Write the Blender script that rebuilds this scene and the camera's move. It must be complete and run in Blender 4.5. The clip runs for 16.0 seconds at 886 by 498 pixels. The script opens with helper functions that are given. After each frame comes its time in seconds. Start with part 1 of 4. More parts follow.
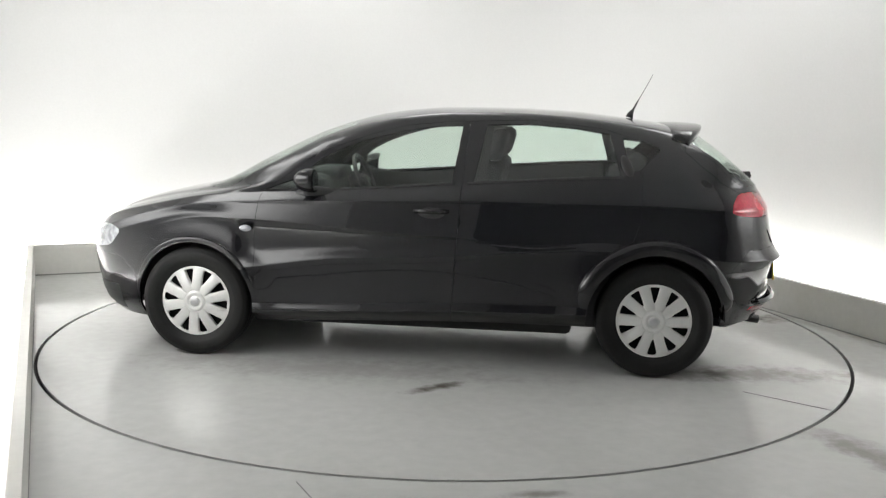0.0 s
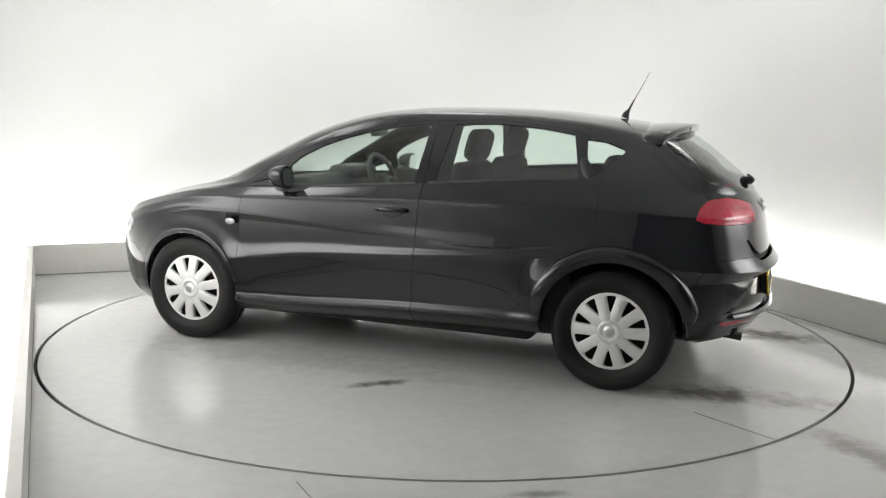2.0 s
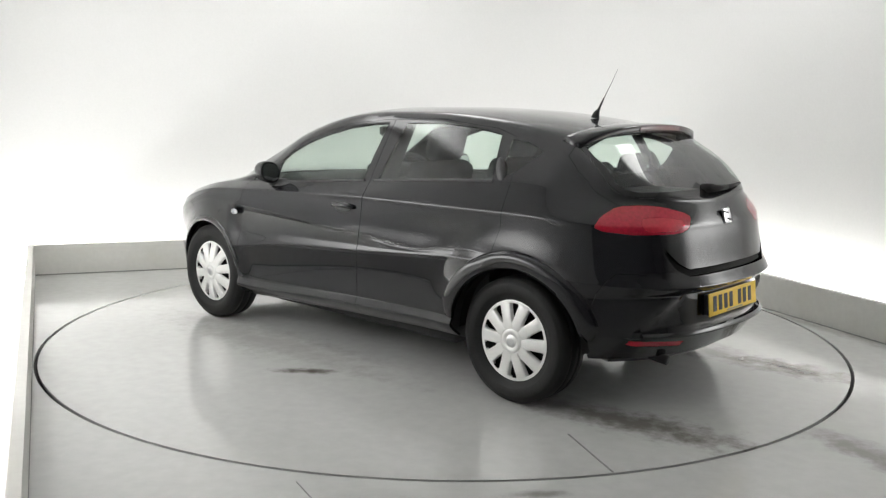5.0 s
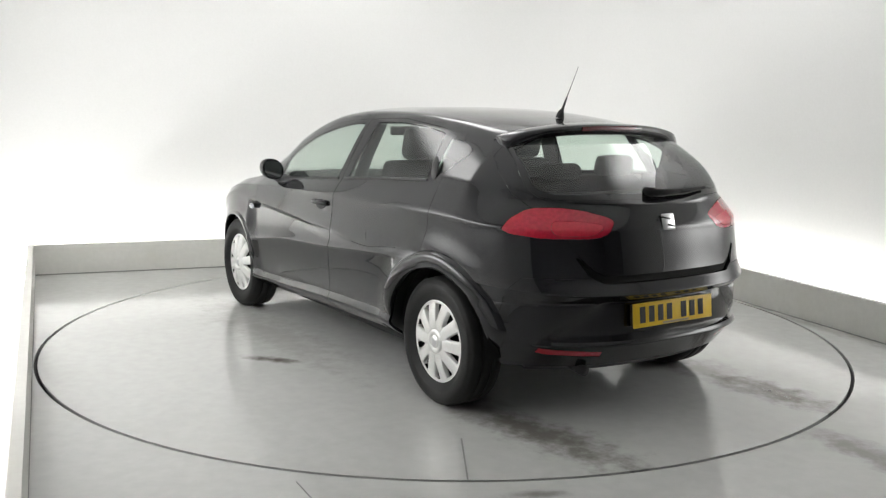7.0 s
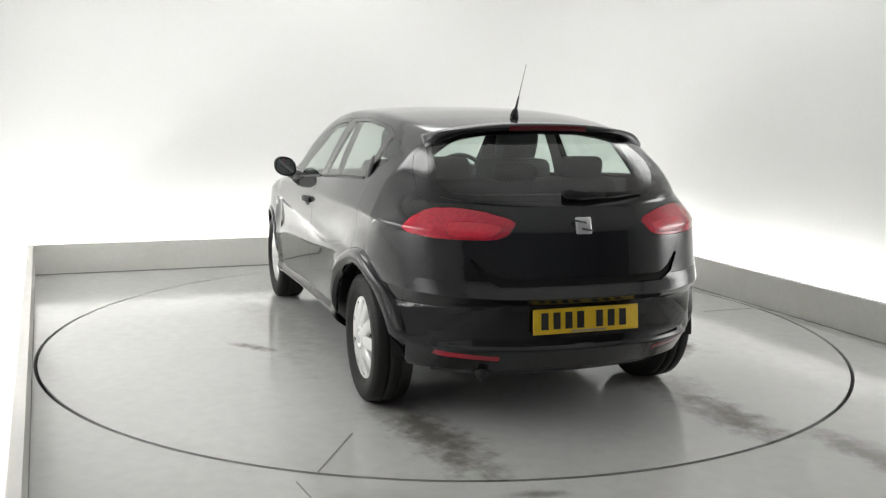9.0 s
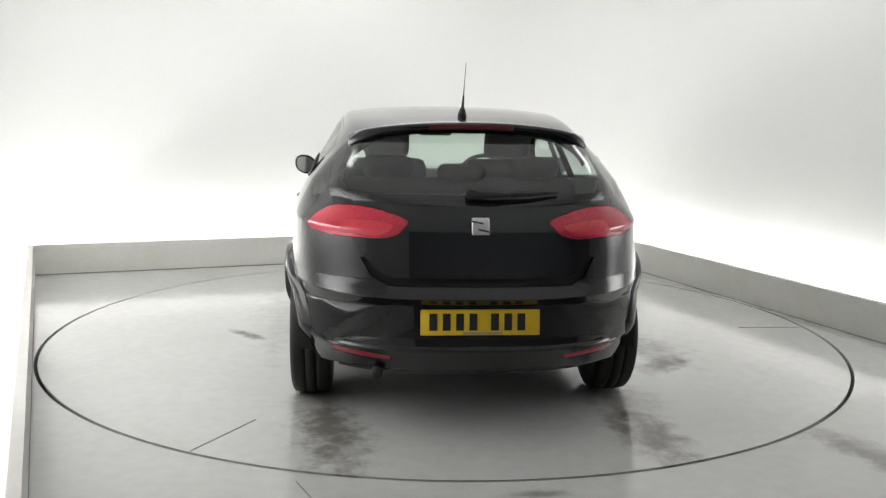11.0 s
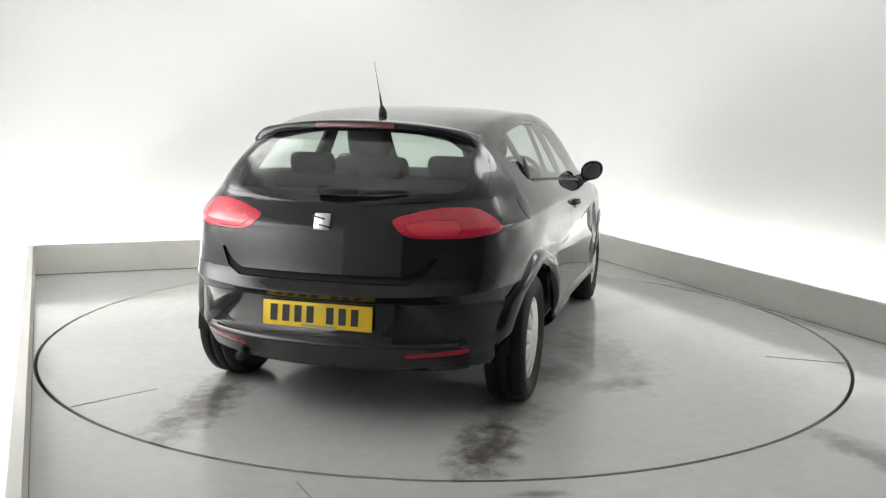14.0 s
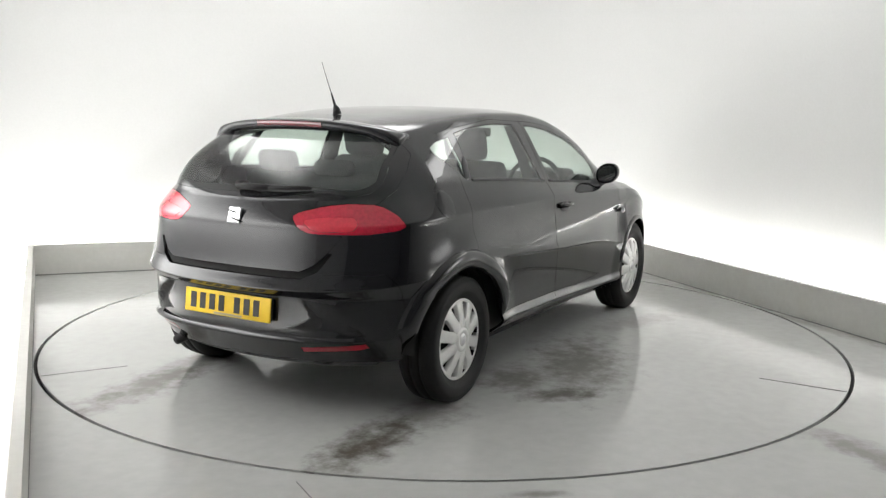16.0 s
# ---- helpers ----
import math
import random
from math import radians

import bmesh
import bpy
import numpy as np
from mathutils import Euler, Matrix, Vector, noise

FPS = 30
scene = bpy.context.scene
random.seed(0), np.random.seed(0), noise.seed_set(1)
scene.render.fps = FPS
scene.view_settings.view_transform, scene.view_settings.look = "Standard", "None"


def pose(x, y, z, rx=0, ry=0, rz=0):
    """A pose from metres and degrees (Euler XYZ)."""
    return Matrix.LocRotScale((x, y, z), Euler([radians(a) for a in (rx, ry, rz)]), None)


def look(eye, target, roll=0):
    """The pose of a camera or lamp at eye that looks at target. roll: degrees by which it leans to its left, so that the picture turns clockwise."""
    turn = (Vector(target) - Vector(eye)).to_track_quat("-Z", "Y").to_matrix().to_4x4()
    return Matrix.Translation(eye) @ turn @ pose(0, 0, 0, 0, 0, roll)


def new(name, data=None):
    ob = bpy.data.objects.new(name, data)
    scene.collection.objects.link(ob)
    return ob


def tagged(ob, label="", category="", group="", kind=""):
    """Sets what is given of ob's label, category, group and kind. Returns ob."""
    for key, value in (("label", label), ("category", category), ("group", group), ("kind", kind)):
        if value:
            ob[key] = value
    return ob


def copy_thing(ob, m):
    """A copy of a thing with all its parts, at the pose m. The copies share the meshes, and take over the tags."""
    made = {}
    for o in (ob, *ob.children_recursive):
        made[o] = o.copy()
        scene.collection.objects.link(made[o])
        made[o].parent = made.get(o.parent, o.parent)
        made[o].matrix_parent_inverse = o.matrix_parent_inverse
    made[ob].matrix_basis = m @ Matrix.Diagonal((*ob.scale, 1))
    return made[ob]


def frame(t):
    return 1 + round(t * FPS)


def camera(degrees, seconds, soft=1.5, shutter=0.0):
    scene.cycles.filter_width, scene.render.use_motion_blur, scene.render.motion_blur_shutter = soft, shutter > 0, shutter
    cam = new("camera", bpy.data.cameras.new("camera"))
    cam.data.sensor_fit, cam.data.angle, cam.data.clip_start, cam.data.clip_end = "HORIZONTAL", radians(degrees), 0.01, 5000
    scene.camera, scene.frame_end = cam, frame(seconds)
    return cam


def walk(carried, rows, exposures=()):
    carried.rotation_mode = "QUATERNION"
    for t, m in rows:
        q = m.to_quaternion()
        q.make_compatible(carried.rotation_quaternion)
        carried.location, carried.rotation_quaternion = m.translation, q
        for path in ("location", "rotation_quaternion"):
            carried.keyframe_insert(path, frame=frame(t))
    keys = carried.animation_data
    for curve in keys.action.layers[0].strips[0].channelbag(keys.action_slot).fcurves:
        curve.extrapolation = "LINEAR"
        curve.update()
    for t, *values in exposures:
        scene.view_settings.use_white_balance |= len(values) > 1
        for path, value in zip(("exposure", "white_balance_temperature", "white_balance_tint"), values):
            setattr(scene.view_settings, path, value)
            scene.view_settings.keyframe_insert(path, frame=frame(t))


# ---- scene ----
from mathutils.bvhtree import BVHTree

cam = camera(52.05, 16.0, soft=1.3)
EYE = (0.0, -5.804, 1.441)
PITCH, YAW, ROLL = radians(8.925), radians(-0.173), 0.98
AIM = (EYE[0] + math.sin(YAW), EYE[1] + math.cos(YAW) , EYE[2] - math.tan(PITCH))
walk(cam, [(0.0, look(EYE, AIM, ROLL)), (16.0, look(EYE, AIM, ROLL))], exposures=[(0.0, 0.0), (16.0, 0.0)])

# the turntable's angle in degrees at t seconds, and where the car stands on it
START, SPEED = -7.229, -7.010
CAR_ON_TABLE = (0.0407, 0.0398, 0.0)

# ---- light ----
world = bpy.data.worlds.new("world")
scene.world = world
world.use_nodes = True
world.node_tree.nodes["Background"].inputs[0].default_value = (0.9, 0.95, 1.0, 1)
world.node_tree.nodes["Background"].inputs[1].default_value = 0.02


# ---- materials ----
def mat(name, colour, rough=0.5, metal=0.0, grain=0.0, scale=20.0, bump=0.0, coat=0.0, dirt=0.0, dirt_scale=2.0, dirt_colour=None, spec=0.5):
    m = bpy.data.materials.new(name)
    m.use_nodes = True
    nt = m.node_tree
    b = nt.nodes["Principled BSDF"]
    b.inputs["Roughness"].default_value = rough
    b.inputs["Metallic"].default_value = metal
    b.inputs["Coat Weight"].default_value = coat
    b.inputs["Coat Roughness"].default_value = 0.03
    b.inputs["Specular IOR Level"].default_value = spec
    b.inputs["Base Color"].default_value = (*colour, 1)
    if grain or dirt or bump:
        co = nt.nodes.new("ShaderNodeTexCoord")
        fine = nt.nodes.new("ShaderNodeTexNoise")
        fine.inputs["Scale"].default_value = scale
        fine.inputs["Detail"].default_value = 6
        nt.links.new(co.outputs["Object"], fine.inputs["Vector"])
        ramp = nt.nodes.new("ShaderNodeMapRange")
        ramp.inputs["From Min"].default_value, ramp.inputs["From Max"].default_value = 0.3, 0.7
        ramp.inputs["To Min"].default_value, ramp.inputs["To Max"].default_value = 1 - grain, 1 + grain
        nt.links.new(fine.outputs["Fac"], ramp.inputs["Value"])
        mul = nt.nodes.new("ShaderNodeVectorMath")
        mul.operation = "SCALE"
        mul.inputs[0].default_value = colour
        nt.links.new(ramp.outputs["Result"], mul.inputs["Scale"])
        last = mul.outputs["Vector"]
        if dirt:
            broad = nt.nodes.new("ShaderNodeTexNoise")
            broad.inputs["Scale"].default_value = dirt_scale
            broad.inputs["Detail"].default_value = 5
            nt.links.new(co.outputs["Object"], broad.inputs["Vector"])
            r2 = nt.nodes.new("ShaderNodeMapRange")
            r2.inputs["From Min"].default_value, r2.inputs["From Max"].default_value = 0.48, 0.72
            r2.inputs["To Max"].default_value = dirt
            nt.links.new(broad.outputs["Fac"], r2.inputs["Value"])
            mix = nt.nodes.new("ShaderNodeMix")
            mix.data_type = "RGBA"
            nt.links.new(r2.outputs["Result"], mix.inputs["Factor"])
            nt.links.new(last, mix.inputs["A"])
            mix.inputs["B"].default_value = (*(dirt_colour or [c * 0.5 for c in colour]), 1)
            last = mix.outputs["Result"]
        nt.links.new(last, b.inputs["Base Color"])
        if bump:
            bp = nt.nodes.new("ShaderNodeBump")
            bp.inputs["Strength"].default_value = bump
            bp.inputs["Distance"].default_value = 0.002
            nt.links.new(fine.outputs["Fac"], bp.inputs["Height"])
            nt.links.new(bp.outputs["Normal"], b.inputs["Normal"])
    return m


def glow(name, colour, strength):
    m = bpy.data.materials.new(name)
    m.use_nodes = True
    b = m.node_tree.nodes["Principled BSDF"]
    b.inputs["Base Color"].default_value = (0.8, 0.8, 0.8, 1)
    b.inputs["Emission Color"].default_value = (*colour, 1)
    b.inputs["Emission Strength"].default_value = strength
    return m


def glass(name, tint, rough=0.0):
    """A thin tinted pane: clear glass that also mirrors."""
    m = bpy.data.materials.new(name)
    m.use_nodes = True
    nt = m.node_tree
    nt.nodes.remove(nt.nodes["Principled BSDF"])
    clear = nt.nodes.new("ShaderNodeBsdfTransparent")
    clear.inputs["Color"].default_value = (*tint, 1)
    shiny = nt.nodes.new("ShaderNodeBsdfGlossy")
    shiny.inputs["Roughness"].default_value = rough
    face = nt.nodes.new("ShaderNodeLayerWeight")
    power = nt.nodes.new("ShaderNodeMath")
    power.operation = "POWER"
    power.inputs[1].default_value = 4.0
    nt.links.new(face.outputs["Facing"], power.inputs[0])
    gain = nt.nodes.new("ShaderNodeMath")
    gain.operation = "MULTIPLY_ADD"
    gain.inputs[1].default_value, gain.inputs[2].default_value = 0.85, 0.075
    nt.links.new(power.outputs[0], gain.inputs[0])
    mix = nt.nodes.new("ShaderNodeMixShader")
    nt.links.new(gain.outputs[0], mix.inputs[0])
    nt.links.new(clear.outputs[0], mix.inputs[1])
    nt.links.new(shiny.outputs[0], mix.inputs[2])
    nt.links.new(mix.outputs[0], nt.nodes["Material Output"].inputs[0])
    return m


WALL = mat("white_wall_paint", (0.80, 0.80, 0.79), 0.85, grain=0.015, scale=60, bump=0.05, dirt=0.06, dirt_scale=0.8, dirt_colour=(0.74, 0.74, 0.73))
CEILING = mat("white_ceiling_paint", (0.8, 0.8, 0.8), 0.9, grain=0.02, scale=30)
DIM = mat("grey_hall_paint", (0.33, 0.33, 0.335), 0.9, grain=0.05, scale=8)
UPSTAND = mat("cream_board_paint", (0.66, 0.655, 0.62), 0.6, grain=0.03, scale=25, dirt=0.35, dirt_scale=3.5, dirt_colour=(0.58, 0.57, 0.50))
FLOOR = mat("grey_floor_paint", (0.495, 0.498, 0.484), 0.13, grain=0.04, scale=14, bump=0.012, dirt=0.25, dirt_scale=1.3, dirt_colour=(0.41, 0.415, 0.39))


def stained(name, base, spots):
    """The floor paint with wet, dirty marks and painted shadow: each (x, y, half length, half width, turn in degrees,
    strength).
    """
    m = base.copy()
    m.name = name
    nt = m.node_tree
    b = nt.nodes["Principled BSDF"]
    co = nt.nodes.new("ShaderNodeTexCoord")
    ragged = nt.nodes.new("ShaderNodeTexNoise")
    ragged.inputs["Scale"].default_value, ragged.inputs["Detail"].default_value, ragged.inputs["Roughness"].default_value = 9.0, 8.0, 0.65
    nt.links.new(co.outputs["Object"], ragged.inputs["Vector"])
    total = None
    for x, y, half, wide, turn, strength in spots:
        mp = nt.nodes.new("ShaderNodeMapping")
        mp.vector_type = "TEXTURE"
        mp.inputs["Location"].default_value = (x, y, 0)
        mp.inputs["Rotation"].default_value = (0, 0, radians(turn))
        mp.inputs["Scale"].default_value = (half, wide, 1)
        nt.links.new(co.outputs["Object"], mp.inputs["Vector"])
        ln = nt.nodes.new("ShaderNodeVectorMath")
        ln.operation = "LENGTH"
        nt.links.new(mp.outputs[0], ln.inputs[0])
        add = nt.nodes.new("ShaderNodeMath")
        add.operation = "MULTIPLY_ADD"
        add.inputs[1].default_value = 2.6
        nt.links.new(ragged.outputs["Fac"], add.inputs[0])
        nt.links.new(ln.outputs["Value"], add.inputs[2])
        rg = nt.nodes.new("ShaderNodeMapRange")
        rg.interpolation_type = "SMOOTHSTEP"
        for key, value in (("From Min", 1.35), ("From Max", 2.75), ("To Min", strength), ("To Max", 0.0)):
            rg.inputs[key].default_value = value
        nt.links.new(add.outputs[0], rg.inputs["Value"])
        if total is None:
            total = rg.outputs[0]
        else:
            mx = nt.nodes.new("ShaderNodeMath")
            mx.operation = "MAXIMUM"
            nt.links.new(total, mx.inputs[0])
            nt.links.new(rg.outputs[0], mx.inputs[1])
            total = mx.outputs[0]
    was = b.inputs["Base Color"].links[0].from_socket
    mix = nt.nodes.new("ShaderNodeMix")
    mix.data_type = "RGBA"
    nt.links.new(total, mix.inputs["Factor"])
    nt.links.new(was, mix.inputs["A"])
    mix.inputs["B"].default_value = (0.085, 0.072, 0.056, 1)
    nt.links.new(mix.outputs["Result"], b.inputs["Base Color"])
    wet = nt.nodes.new("ShaderNodeMapRange")
    wet.inputs["To Min"].default_value, wet.inputs["To Max"].default_value = b.inputs["Roughness"].default_value, 0.12
    nt.links.new(total, wet.inputs["Value"])
    nt.links.new(wet.outputs[0], b.inputs["Roughness"])
    return m


DISC = stained("stained_shadowed_grey_deck_paint", FLOOR, [(0.14, -1.24, 0.17, 0.05, 38, 0.9), (1.85, -0.69, 0.50, 0.15, 8, 0.8), (1.95, 0.74, 0.40, 0.14, 4, 0.95), (1.5, 0.75, 0.25, 0.17, 0, 0.5), (1.45, -0.76, 0.22, 0.16, 0, 0.5),
                                                  (0.85, 1.20, 0.25, 0.11, 130, 0.8), (0.3, 1.05, 0.6, 0.26, 20, 0.6), (0.75, 0.87, 0.25, 0.2, 0, 0.6), (-0.9, 1.0, 0.4, 0.15, -20, 0.25),
                                                  # dirt along the car's left side, with the car's own shadow painted in
                                                  (-0.45, -1.02, 1.0, 0.20, 2, 0.26), (-1.25, -0.95, 0.3, 0.16, 20, 0.25)])
STUDIO = stained("stained_grey_studio_floor", FLOOR, [(1.82, -2.06, 0.34, 0.10, -66, 0.6), (0.36, -2.56, 0.14, 0.035, 10, 0.6), (2.36, 0.66, 1.5, 0.07, -66, 0.35), (2.02, 1.5, 0.5, 0.1, -64, 0.3)])
JOINT_AND_SHADOW = mat("dark_grey_joint_and_shadow", (0.2, 0.2, 0.195), 0.9)
GROOVE = mat("black_gap", (0.012, 0.012, 0.012), 0.9)
PAINT = mat("black_car_paint", (0.0075, 0.0075, 0.0095), 0.35, coat=1.0, spec=0.05)
PAINT.node_tree.nodes["Principled BSDF"].inputs["Coat IOR"].default_value = 1.5
PAINT.node_tree.nodes["Principled BSDF"].inputs["Coat Roughness"].default_value = 0.02
BLACK = mat("black_plastic", (0.018, 0.018, 0.019), 0.45, grain=0.1, scale=300)
MATT = mat("matt_black_underbody", (0.01, 0.01, 0.01), 0.9)
RUBBER = mat("black_tyre_rubber", (0.008, 0.008, 0.008), 0.6, grain=0.2, scale=80, dirt=0.35, dirt_scale=6, dirt_colour=(0.016, 0.0155, 0.0145), spec=0.3)
SILVER = mat("silver_wheel_paint", (0.70, 0.70, 0.685), 0.30, metal=0.3, grain=0.02, scale=50)
CHROME = mat("chrome", (0.65, 0.65, 0.66), 0.28, metal=1.0)
TUBE = glow("tube_glow", (1.0, 0.995, 0.985), 42.0)
PANEL = glow("softbox_glow", (1.0, 1.0, 0.985), 5.0)
BANK = glow("added_panel_glow", (1.0, 1.0, 0.985), 5.0)


def soft_edges(m, strength, axes):
    """A diffuser that is brightest in its middle and falls off to its edges."""
    nt = m.node_tree
    co = nt.nodes.new("ShaderNodeTexCoord")
    split = nt.nodes.new("ShaderNodeSeparateXYZ")
    nt.links.new(co.outputs["Generated"], split.inputs[0])
    last = None
    for ax, reach in axes:
        off = nt.nodes.new("ShaderNodeMath")
        off.operation = "SUBTRACT"
        off.inputs[1].default_value = 0.5
        nt.links.new(split.outputs[ax], off.inputs[0])
        size = nt.nodes.new("ShaderNodeMath")
        size.operation = "ABSOLUTE"
        nt.links.new(off.outputs[0], size.inputs[0])
        fall = nt.nodes.new("ShaderNodeMapRange")
        fall.interpolation_type = "SMOOTHSTEP"
        for key, value in (("From Min", 0.5 - reach), ("From Max", 0.5), ("To Min", 1.0), ("To Max", 0.06)):
            fall.inputs[key].default_value = value
        nt.links.new(size.outputs[0], fall.inputs["Value"])
        if last:
            times = nt.nodes.new("ShaderNodeMath")
            times.operation = "MULTIPLY"
            nt.links.new(last, times.inputs[0])
            nt.links.new(fall.outputs[0], times.inputs[1])
            last = times.outputs[0]
        else:
            last = fall.outputs[0]
    out = nt.nodes.new("ShaderNodeMath")
    out.operation = "MULTIPLY"
    out.inputs[1].default_value = strength
    nt.links.new(last, out.inputs[0])
    nt.links.new(out.outputs[0], nt.nodes["Principled BSDF"].inputs["Emission Strength"])


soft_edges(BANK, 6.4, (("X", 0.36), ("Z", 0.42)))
soft_edges(PANEL, 5.0, (("X", 0.3), ("Y", 0.3)))
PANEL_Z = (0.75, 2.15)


# ---- mesh helpers ----
def part(name, bm, material, parent=None, label="", smooth=True):
    me = bpy.data.meshes.new(name)
    bmesh.ops.recalc_face_normals(bm, faces=bm.faces)
    bm.to_mesh(me)
    bm.free()
    for p in me.polygons:
        p.use_smooth = smooth
    me.materials.append(material)
    ob = new(name, me)
    if parent:
        ob.parent = parent
    if label:
        ob["label"] = label
    return ob


def add_box(bm, size, at=(0, 0, 0), turn=None, bevel=0.0):
    m = Matrix.Translation(at) @ (turn or Matrix()) @ Matrix.Diagonal((*size, 1))
    made = bmesh.ops.create_cube(bm, size=1, matrix=m)
    if bevel:
        edges = list({e for v in made["verts"] for e in v.link_edges})
        bmesh.ops.bevel(bm, geom=edges, offset=bevel, segments=2, affect="EDGES", profile=0.5)
    return bm


def box(size, at=(0, 0, 0), turn=None, bevel=0.0):
    return add_box(bmesh.new(), size, at, turn, bevel)


def lathe(profile, n=48, axis="Y"):
    """A body of revolution from (radius, offset) pairs about the y axis."""
    bm = bmesh.new()
    rings = []
    for r, o in profile:
        if r < 1e-5:
            rings.append([bm.verts.new((0, o, 0))])
        else:
            rings.append([bm.verts.new((r * math.cos(2 * math.pi * k / n), o, r * math.sin(2 * math.pi * k / n))) for k in range(n)])
    for a, b in zip(rings, rings[1:]):
        for k in range(n):
            q = (k + 1) % n
            quad = [a[k % len(a)], a[q % len(a)], b[q % len(b)], b[k % len(b)]]
            quad = [v for j, v in enumerate(quad) if v not in quad[:j]]
            if len(quad) > 2:
                bm.faces.new(quad)
    return bm


def tube(points, radius, n=10, taper=1.0):
    """A round rod along points."""
    bm = bmesh.new()
    pts = [Vector(p) for p in points]
    rings = []
    for i, p in enumerate(pts):
        way = (pts[min(i + 1, len(pts) - 1)] - pts[max(i - 1, 0)]).normalized()
        q = way.to_track_quat("Z", "Y")
        r = radius * (1 + (taper - 1) * i / (len(pts) - 1))
        rings.append([bm.verts.new(p + q @ Vector((r * math.cos(2 * math.pi * k / n), r * math.sin(2 * math.pi * k / n), 0))) for k in range(n)])
    for a, b in zip(rings, rings[1:]):
        for k in range(n):
            bm.faces.new((a[k], a[(k + 1) % n], b[(k + 1) % n], b[k]))
    bm.faces.new(rings[0][::-1])
    bm.faces.new(rings[-1])
    return bm


def prism(outline, z0, z1):
    """An upright prism over a plan outline."""
    bm = bmesh.new()
    lo = [bm.verts.new((x, y, z0)) for x, y in outline]
    hi = [bm.verts.new((x, y, z1)) for x, y in outline]
    bm.faces.new(lo[::-1])
    bm.faces.new(hi)
    n = len(lo)
    for k in range(n):
        bm.faces.new((lo[k], lo[(k + 1) % n], hi[(k + 1) % n], hi[k]))
    return bm


def slab(a, b, thick, z0, z1, out=1):
    """A wall from plan point a to b, its inner face on that line, its thickness outwards (to the left of a to b for out=1)."""
    d = (Vector(b) - Vector(a)).normalized()
    nrm = Vector((-d.y, d.x)) * out * thick
    return prism([a, b, tuple(Vector(b) + nrm), tuple(Vector(a) + nrm)], z0, z1)


# ---- the studio ----
R_TABLE = 2.451
NEAR_LEFT, FAR_LEFT, FAR, NEAR_RIGHT = (-1.155, -3.478), (-3.399, 1.570), (1.301, 3.366), (3.744, -2.45)
UP_H, GAP, WALL_H, COVE = 0.252, 0.42, 3.6, 1.3


def shifted(a, b, c, d):
    """The plan line through a, b moved outwards by d (to its left)."""
    n = (Vector(b) - Vector(a)).normalized()
    n = Vector((-n.y, n.x)) * d
    return Vector(a) + n, Vector(b) + n


def meet(l1, l2):
    (p, q), (r, s) = l1, l2
    u, v = q - p, s - r
    k = ((r - p).x * v.y - (r - p).y * v.x) / (u.x * v.y - u.y * v.x)
    return tuple(p + u * k)


def outline(d):
    l, b, r = shifted(NEAR_LEFT, FAR_LEFT, 0, d), shifted(FAR_LEFT, FAR, 0, d), shifted(FAR, NEAR_RIGHT, 0, d)
    return tuple(l[0]), meet(l, b), meet(b, r), tuple(r[1])


def coved(inner, outer):
    """The back and right walls as one sheet with thickness and a rounded corner between them."""
    bm = bmesh.new()
    rows = []
    for line in (inner, outer):
        a, c, b = (Vector(v) for v in line[1:])
        p, q = c + (a - c).normalized() * COVE, c + (b - c).normalized() * COVE
        plan = [a.lerp(p, k / 6) for k in range(6)] + [p * (1 - t) ** 2 + c * 2 * t * (1 - t) + q * t * t for t in np.linspace(0, 1, 25)] + [q.lerp(b, k / 6) for k in range(1, 7)]
        rows.append([[bm.verts.new((v.x, v.y, z)) for z in (0, WALL_H)] for v in plan])
    near, far = rows
    n = len(near)
    for k in range(n - 1):
        bm.faces.new((near[k][0], near[k + 1][0], near[k + 1][1], near[k][1]))
        bm.faces.new((far[k][0], far[k][1], far[k + 1][1], far[k + 1][0]))
    for k in (0, n - 1):
        bm.faces.new((near[k][0], near[k][1], far[k][1], far[k][0]))
    return bm


U0, U1, W0, W1 = outline(0), outline(0.045), outline(GAP), outline(GAP + 0.12)
NAMES = ("left", "back", "right")


def run_on(p, q, d):
    """The plan point p, moved d further away from q along their line."""
    return tuple(Vector(p) + (Vector(p) - Vector(q)).normalized() * d)


# the side walls run on past the ends of the upstands towards the hall
# these unseen lengths are added to soften the reflections in the tailgate
WALL_IN = (run_on(W0[0], W0[1], 2.0), W0[1], W0[2], run_on(W0[3], W0[2], 1.8))
WALL_OUT = (run_on(W1[0], W1[1], 2.0), W1[1], W1[2], run_on(W1[3], W1[2], 1.8))
for k, side in enumerate(NAMES):
    ob = part("upstand_" + side, prism([U0[k], U0[k + 1], U1[k + 1], U1[k]], 0, UP_H), UPSTAND, smooth=False)
    tagged(ob, "low cream painted board upstand hiding wall lights", "upstand", kind="structure")
    # thin dark strip that paints the shadow line at the upstand's foot
    gap = part("base_shadow", prism([U0[k], U0[k + 1], tuple(Vector(U0[k + 1]) * 0.999), tuple(Vector(U0[k]) * 0.999)], 0.0, 0.004 if k == 2 else 0.008), JOINT_AND_SHADOW, ob, smooth=False)
    if k == 2:
        continue
    if k == 0:
        ob = part("wall_left", prism([WALL_IN[0], WALL_IN[1], WALL_OUT[1], WALL_OUT[0]], 0, WALL_H), WALL, smooth=False)
    else:
        ob = part("wall_back", coved(WALL_IN, WALL_OUT), WALL)
    tagged(ob, "plain white studio wall lit from below", "wall", kind="structure")

